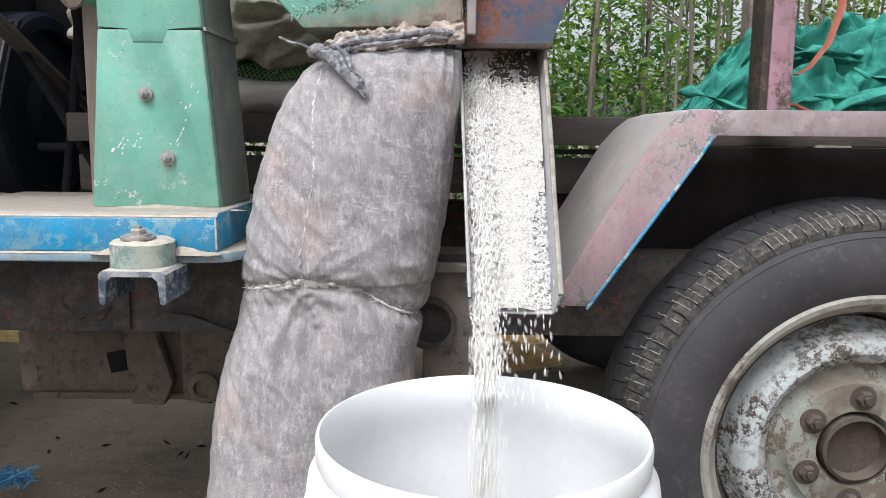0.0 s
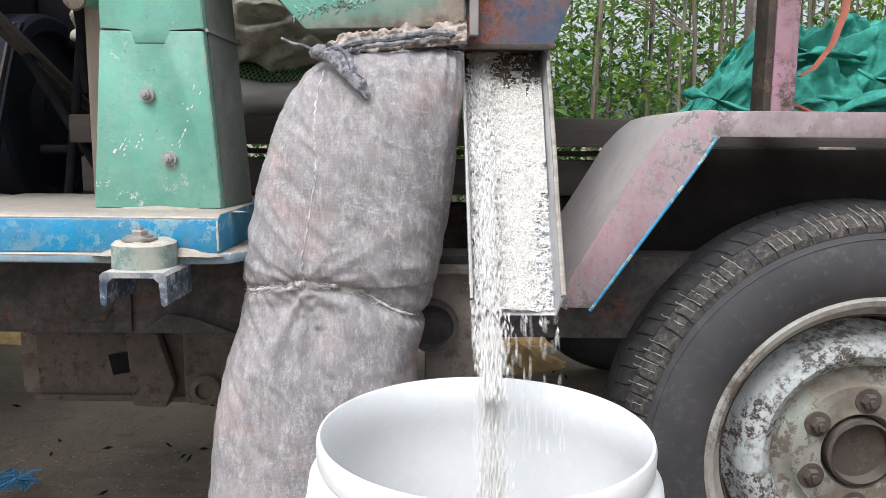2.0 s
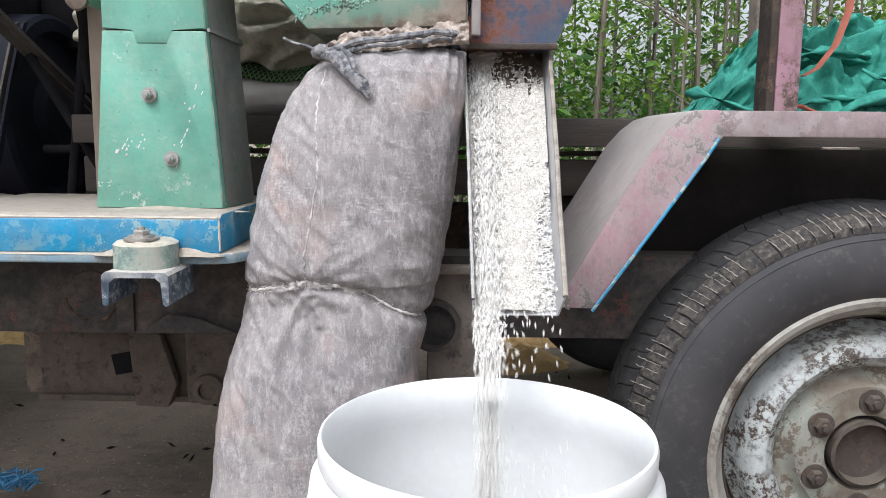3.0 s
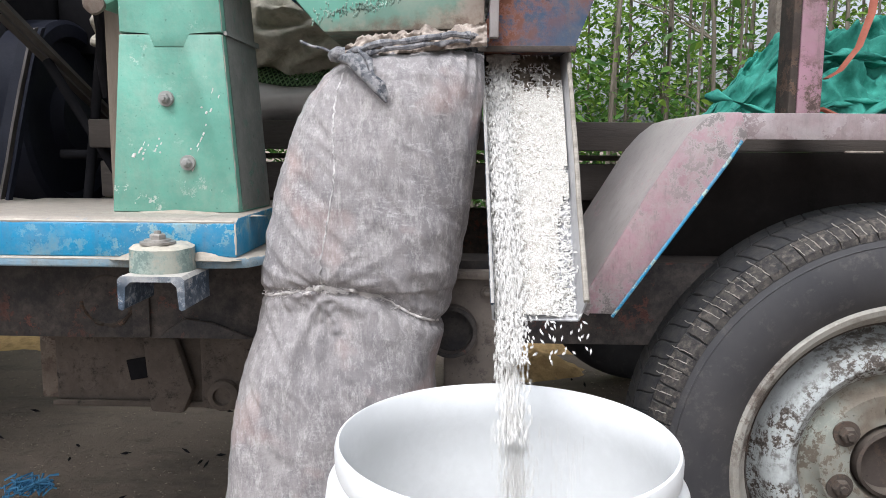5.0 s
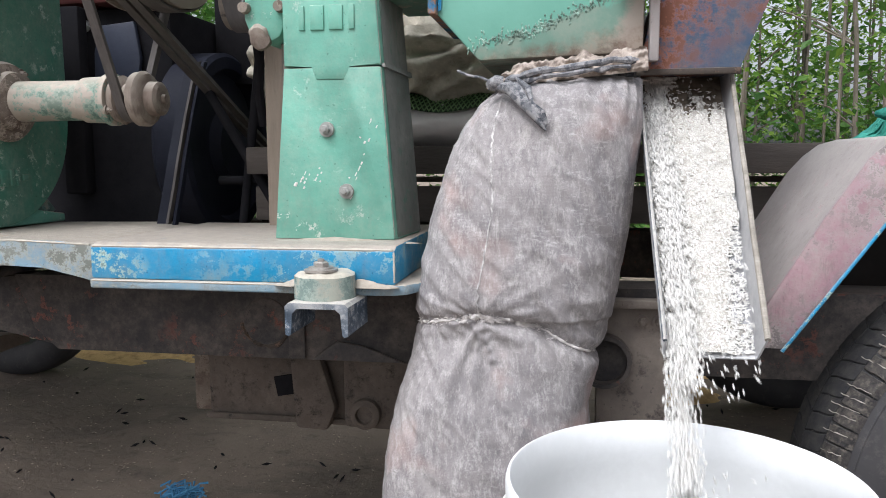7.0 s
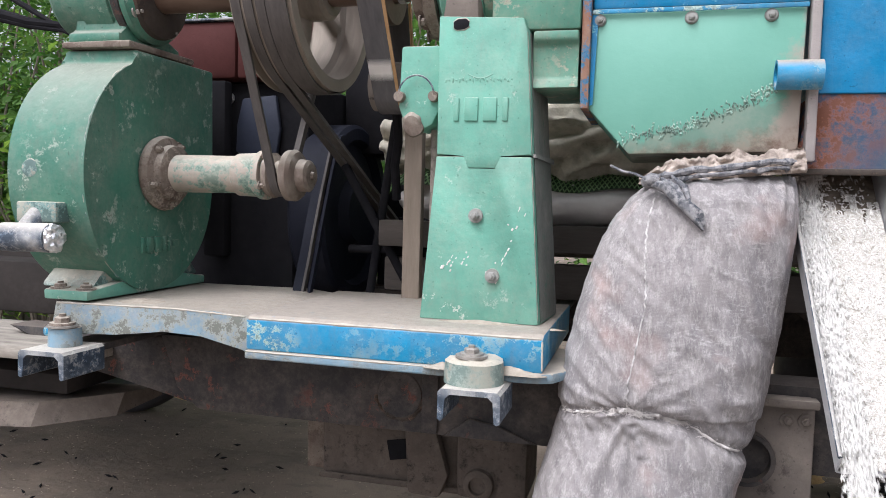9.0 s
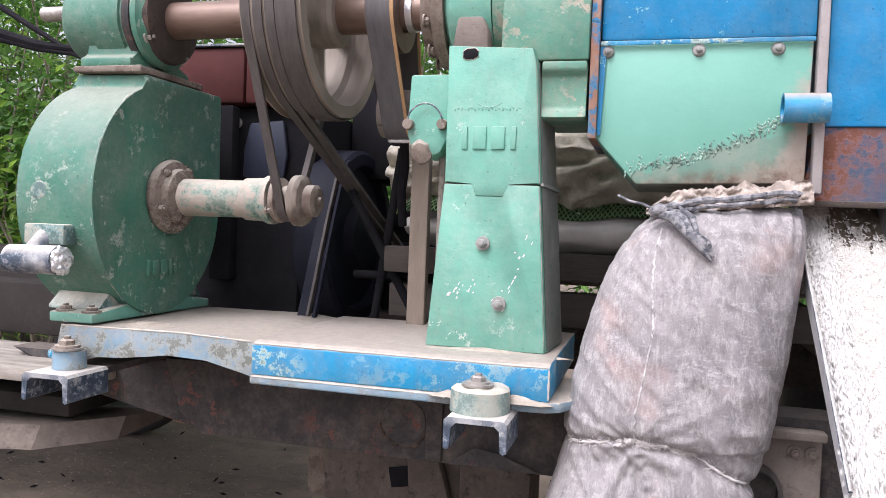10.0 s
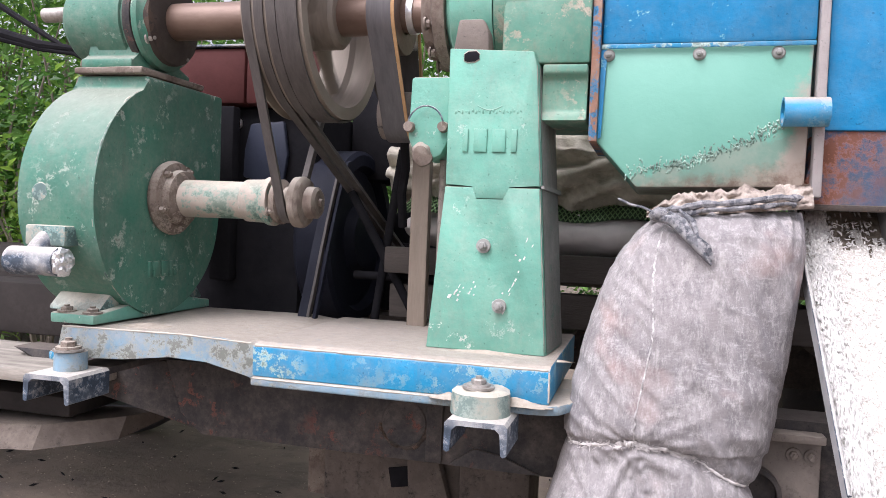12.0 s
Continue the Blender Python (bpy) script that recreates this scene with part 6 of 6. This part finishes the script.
    bm = sweep([(-0.160, 0.95, 0.872), (-0.175, 0.955, 0.879), (-0.19, 0.96, 0.882), (-0.205, 0.97, 0.889)], 0.0018, 6)
    part("knot_end", bm, RAG, t)
    # crumpled cloth that stands up over the band
    bm = bmesh.new()
    rows = []
    for j in range(14):
        v = j / 13
        row = []
        for k in range(150):
            u = k / 149
            x = -0.170 + 0.192 * u
            torn = 0.5 + 0.45 * noise.fractal(Vector((u * 9, 0, 1.0)), 0.7, 2.1, 5)
            z = 0.866 + 0.018 * u + v * (0.022 + 0.016 * max(0.1, torn)) * (0.35 + 0.65 * min(1.0, u * 5))
            y = 0.960 + 0.011 * (1 - 2.2 * abs(noise.noise(Vector((u * 7 + v * 2.2, v * 3.2 - u * 3, 5.0))))) + 0.004 * noise.fractal(Vector((u * 22, v * 5, 2.0)), 0.6, 2.2, 4) + 0.030 * v * v + 0.03 * max(0, 0.12 - u)
            row.append(bm.verts.new((x, y, z)))
        rows.append(row)
    for a, b in zip(rows, rows[1:]):
        for k in range(149):
            bm.faces.new((a[k], a[k + 1], b[k + 1], b[k]))
    part("neck_ruff", bm, RUFF, t, "crumpled dusty sack mouth", smooth=180)


# ---- channel steel, engine, boards ----
def channel(x):
    t = thing("steel_channel", (x, 1.2, 0.58), "dusty grey channel steel bearer under the mill", "steel channel", "bearers under the mill")
    w, h, th = 0.038, 0.037, 0.005
    ring = [(-w, -h), (-w, -0.004), (-w + 0.004, 0), (w - 0.004, 0), (w, -0.004), (w, -h), (w - 0.004, -h - 0.002), (w - 0.007, -h), (w - 0.009, -0.012), (w - 0.015, -0.0065), (-w + 0.015, -0.0065), (-w + 0.009, -0.012), (-w + 0.007, -h), (-w + 0.004, -h - 0.002)]
    bm = loft([[(x + a, y, 0.617 + b) for a, b in ring] for y in (0.848, 0.851, 0.93)])
    part("channel_bar", bm, CHANNEL, t, smooth=30)
    # added bar in black, painting the shadow under the base
    part("shaded_channel_rest", box(x - 0.033, x + 0.033, 0.9305, 1.9, 0.6055, 0.6155, 0.001), BLACK_STEEL, t, "rest of the channel, coloured black for the shadow under the base")


def engine():
    t = thing("engine", (-0.85, 1.55, 0.6), "stationary diesel engine with a maroon tank, coloured near black for shade", "engine")
    # DARK and NAVY are lowered to paint the shade behind the mill
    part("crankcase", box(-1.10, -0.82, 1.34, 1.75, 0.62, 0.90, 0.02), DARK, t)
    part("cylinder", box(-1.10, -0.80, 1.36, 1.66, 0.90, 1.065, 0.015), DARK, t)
    part("fuel_tank", box(-1.10, -0.945, 1.33, 1.42, 1.066, 1.178, 0.010), MAROON, t, "maroon painted tank")
    part("fuel_tank", box(-0.9435, -0.78, 1.33, 1.42, 1.066, 1.178, 0.008), MAROON, t)
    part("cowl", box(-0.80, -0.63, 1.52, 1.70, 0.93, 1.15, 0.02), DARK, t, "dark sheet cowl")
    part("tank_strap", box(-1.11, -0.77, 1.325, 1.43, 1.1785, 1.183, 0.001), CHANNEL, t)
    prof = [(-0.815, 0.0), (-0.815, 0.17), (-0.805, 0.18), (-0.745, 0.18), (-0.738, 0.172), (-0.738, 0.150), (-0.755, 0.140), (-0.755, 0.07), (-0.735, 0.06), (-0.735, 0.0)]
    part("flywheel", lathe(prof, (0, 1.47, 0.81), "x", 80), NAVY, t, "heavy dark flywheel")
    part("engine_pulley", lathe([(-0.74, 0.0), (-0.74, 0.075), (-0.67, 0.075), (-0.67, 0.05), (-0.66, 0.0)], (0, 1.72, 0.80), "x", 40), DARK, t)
    strap = [(1.325, 0.955), (1.306, 0.925), (1.274, 0.858), (1.243, 0.786), (1.224, 0.737), (1.195, 0.670), (1.188, 0.648)]
    for k, (dx, w, mat) in enumerate(((0.0, 0.020, NAVY), (0.016, 0.005, BELT), (0.028, 0.006, NAVY))):
        secs = [[(-0.752 + dx, y, z), (-0.752 + dx + w, y - 0.001 * k, z), (-0.752 + dx + w, y + 0.012, z + 0.004), (-0.752 + dx, y + 0.012, z + 0.004)] for y, z in strap]
        part("guard_strip", loft(secs), mat, t, "dark ribbed guard strip with a paler edge")
    part("guard_sheet", prism([(-0.952, 0.925), (-0.865, 0.905), (-0.856, 0.97), (-0.866, 1.036), (-0.938, 1.03), (-0.950, 0.98)], "y", 1.345, 1.357, 0.004), SHEET, t, "dull blue-black guard sheet")
    part("engine_nut", hexbolt((-0.973, 1.358, 1.032), "-y", 0.007, 0.008), ALU, t)
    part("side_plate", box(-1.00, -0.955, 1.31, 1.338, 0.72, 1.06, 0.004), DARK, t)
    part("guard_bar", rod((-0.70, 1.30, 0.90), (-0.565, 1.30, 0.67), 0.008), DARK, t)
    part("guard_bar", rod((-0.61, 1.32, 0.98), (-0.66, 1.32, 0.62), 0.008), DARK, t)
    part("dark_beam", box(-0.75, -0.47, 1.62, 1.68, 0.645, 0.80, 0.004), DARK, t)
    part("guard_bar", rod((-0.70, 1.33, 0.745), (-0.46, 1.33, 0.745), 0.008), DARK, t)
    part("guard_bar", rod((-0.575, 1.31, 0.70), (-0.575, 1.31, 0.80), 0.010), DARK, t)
    part("hose", sweep([(-0.575, 1.22, 0.985), (-0.578, 1.24, 0.94), (-0.59, 1.26, 0.90), (-0.592, 1.28, 0.84)], 0.008, 10), DARK, t, "black rubber hose")
    for k in range(4):
        part("skid", box(-1.15, -0.35, 1.30 + 0.12 * k, 1.36 + 0.12 * k, 0.605 + 0.0 * k, 0.645, 0.004), BEDWOOD if k else GREASE, t)


def rope_strands(pts):
    """A frayed bundle of thin strands along one line."""
    rnd, bm = random.Random(4), bmesh.new()
    for _ in range(46):
        off = Vector((rnd.gauss(0, 0.012), rnd.gauss(0, 0.012), abs(rnd.gauss(0.012, 0.012))))
        a = rnd.randint(0, 4)
        line = [Vector(p) + off + Vector((rnd.gauss(0, 0.004), rnd.gauss(0, 0.004), rnd.gauss(0, 0.003))) for p in pts[a:a + rnd.randint(3, 5)]]
        sweep(line, 0.0022, 5, bm)
    return bm


def left_boards():
    # the INNER timbers are coloured dark to stand for shade
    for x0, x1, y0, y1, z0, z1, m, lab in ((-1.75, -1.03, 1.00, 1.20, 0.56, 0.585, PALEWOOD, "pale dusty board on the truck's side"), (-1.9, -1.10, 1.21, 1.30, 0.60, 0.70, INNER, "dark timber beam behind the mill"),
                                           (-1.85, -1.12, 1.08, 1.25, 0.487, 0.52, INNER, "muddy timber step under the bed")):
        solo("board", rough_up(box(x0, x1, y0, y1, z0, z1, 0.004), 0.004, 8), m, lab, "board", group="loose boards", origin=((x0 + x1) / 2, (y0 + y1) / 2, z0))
    bm = loft([[(x, y, z + 0.02 * (x + 1.05) / 0.4) for y, z in ((1.00 + w, 0.445), (1.02 + w, 0.482), (1.25, 0.470), (1.25, 0.452))] for x, w in ((-1.75, -0.02), (-1.15, 0.03), (-1.05, 0.12))])
    solo("step_plate", rough_up(bm, 0.003, 14), MUDDY, "bent muddy step plate under the frame", "step plate", origin=(-1.1, 1.2, 0.4))
    solo("plank", rough_up(box(-0.552, -0.521, 1.195, 1.215, 0.645, 1.02, 0.002), 0.001, 20), WOOD, "weathered brown upright plank behind the mill leg", "plank", origin=(-0.54, 1.2, 0.645))
    for k, (za, zb, dz) in enumerate(((1.316, 1.202, 0.0), (1.254, 1.212, -0.008), (1.240, 1.200, -0.004))):
        pts = [(-2.2, 1.47, za + 0.55 * (za - zb) / 0.21), (-1.66, 1.45, za), (-1.545, 1.45, 0.45 * za + 0.55 * zb + dz), (-1.451, 1.45, zb), (-1.33, 1.46, zb - 0.05), (-1.14, 1.48, zb - 0.10)]
        solo("cable", sweep(pts, 0.0075 + 0.004 * (k == 1), 8, taper=[1, 1, 0.9, 0.6, 0.5, 0.5]), DARK, "black rubber hose hanging behind the mill", "hose", group="black hoses", origin=pts[0])
    solo("rope", rough_up(rope_strands([(-0.97 + 0.012 * k, 1.53 + 0.012 * math.sin(k * 2.1), 0.02 + 0.012 * abs(math.sin(k * 1.3))) for k in range(9)]), 0.002, 90), FADEDBLUE, "frayed blue plastic rope on the earth", "rope", origin=(-0.95, 1.53, 0))


# ---- plants and distance ----
def leaves_mesh(name, spots, mat, rnd, per, spread, size):
    """Many small folded leaves, gathered round the given spots."""
    verts, faces = [], []
    for cx, cy, cz, s in spots:
        for _ in range(per):
            p = Vector((rnd.gauss(cx, spread * s), rnd.gauss(cy, spread * s), rnd.gauss(cz, spread * s * 0.8)))
            l = size * rnd.uniform(0.6, 1.4)
            m = Euler((rnd.uniform(-0.9, 0.9), rnd.uniform(-0.9, 0.9), rnd.uniform(0, 6.3))).to_matrix()
            k = len(verts)
            verts += [p + m @ Vector(q) * l for q in ((0, 0, 0), (0.45, 0.24, 0.06), (1.0, 0, -0.06), (0.45, -0.24, 0.06), (0.5, 0, 0.0))]
            faces += [(k, k + 4, k + 1), (k + 1, k + 4, k + 2), (k, k + 3, k + 4), (k + 3, k + 2, k + 4)]
    me = bpy.data.meshes.new(name)
    me.from_pydata(verts, [], faces)
    me.materials.append(mat)
    return me


def trunk(x, y, h, r, lean, rnd):
    pts = [(x + lean * u * u + 0.05 * noise.noise(Vector((x, u * 3, y))), y + 0.05 * noise.noise(Vector((y, u * 3, x))), h * u - 0.02) for u in np.linspace(0, 1, 9)]
    return pts, [1 - 0.6 * u for u in np.linspace(0, 1, 9)]


def plants():
    rnd = random.Random(77)
    # slender trees behind the truck
    for k in range(22):
        x, y = rnd.uniform(-1.5, 5.5), rnd.uniform(4.6, 8.5)
        h = rnd.uniform(3.5, 6.0)
        t = thing("tree", (x, y, 0), "slender pale-barked young tree with sparse green leaves", "tree", "young trees behind the truck")
        pts, tap = trunk(x, y, h, 0.03, rnd.uniform(-0.3, 0.3), rnd)
        part("trunk", sweep(pts, rnd.uniform(0.008, 0.020), 8, taper=tap), BARK, t)
        bm = bmesh.new()
        spots = []
        for _ in range(9):
            i = rnd.randint(2, 7)
            a = rnd.uniform(0, 6.3)
            l = rnd.uniform(0.3, 0.8)
            p = Vector(pts[i])
            q = p + Vector((l * math.cos(a), l * math.sin(a), l * 0.5))
            part("limb", sweep([p, (p + q) / 2 + Vector((0, 0, 0.04)), q], 0.008, 5, taper=[1, 0.7, 0.3]), BARK, t)
            spots.append((q.x, q.y, q.z, 1.0))
        me = leaves_mesh("crown", spots, LEAF if k % 2 else LEAFDARK, rnd, 130, 0.24, 0.066)
        ob = new("crown", me)
        ob.parent, ob.location = t, -Vector((x, y, 0))
    # undergrowth: one mass of leaves along the clearing's edge
    spots = [(rnd.uniform(-1.0, 7.0), rnd.uniform(4.5, 9.5), rnd.uniform(0.1, 1.25) ** 1.0, rnd.uniform(0.7, 1.3)) for _ in range(240)]
    tagged(new("undergrowth", leaves_mesh("undergrowth", spots, LEAFDARK, rnd, 90, 0.24, 0.085)), "tangled green undergrowth at the clearing's edge", "undergrowth", "", "stuff")
    spots = [(rnd.uniform(-1.5, 9.0), rnd.uniform(7.5, 13.0), rnd.uniform(0.2, 4.5), rnd.uniform(0.8, 1.6)) for _ in range(310)]
    tagged(new("far_woods", leaves_mesh("far_woods", spots, LEAF, rnd, 85, 0.36, 0.085)), "far green woods with light between the leaves", "woods", "", "stuff")
    bm = bmesh.new()
    for _ in range(90):
        x, y = rnd.uniform(-0.5, 7.0), rnd.uniform(4.8, 10.0)
        pts, tap = trunk(x, y, rnd.uniform(4, 7), 0.03, rnd.uniform(-0.4, 0.4), rnd)
        sweep(pts, rnd.uniform(0.010, 0.024), 6, bm, taper=tap)
    solo("far_trunks", bm, BARK, "thin grey trunks of the far woods", "trunks", "stuff")
    # shrubs beyond the mill
    for k in range(26):
        x, y = rnd.uniform(-6.0, -1.4), rnd.uniform(2.9, 4.6)
        if x > -2.6:
            y += 0.8
        t = thing("shrub", (x, y, 0), "leafy bright green shrub beyond the mill", "shrub", "shrubs beyond the mill")
        bm = bmesh.new()
        spots = []
        for _ in range(9):
            a, l, h = rnd.uniform(0, 6.3), rnd.uniform(0.1, 0.5), rnd.uniform(0.5, 2.3)
            q = Vector((x + l * math.cos(a), y + l * math.sin(a), h))
            part("stem", sweep([(x, y, -0.02), (x + 0.4 * l * math.cos(a), y + 0.4 * l * math.sin(a), h * 0.6), q], 0.010, 5, taper=[1, 0.7, 0.4]), BARK, t)
            spots += [(q.x, q.y, q.z, 1.0), (q.x, q.y, q.z * 0.6, 1.0)]
        ob = new("foliage", leaves_mesh("foliage", spots, LEAFDARK if k % 3 else LEAF, rnd, 120, 0.17, 0.060))
        ob.parent, ob.location = t, -Vector((x, y, 0))
    spots = [(rnd.uniform(-11.0, -1.5), rnd.uniform(5.5, 9.0), rnd.uniform(0.1, 4.6), rnd.uniform(0.8, 1.4)) for _ in range(620)]
    tagged(new("far_thicket", leaves_mesh("far_thicket", spots, LEAFDARK, rnd, 75, 0.32, 0.095)), "dense green thicket in the distance", "thicket", "", "stuff")


ground()
truck()
net_heap()
back_sacks()
mill()
bucket()
bran_sack()
rice()
for cx in (-0.352, -0.960):
    channel(cx)
engine()
left_boards()
husk_heap(0.45, 3.3, 0.9, 0.5, 0.16, 1.0)
husk_heap(0.24, 2.62, 0.20, 0.14, 0.07, 3.0)
husk_heap(-1.75, 3.0, 0.9, 0.34, 0.035, 2.0)
plants()
litter()


def motions():
    for ob, rows in moving:
        walk(ob, rows)


motions()
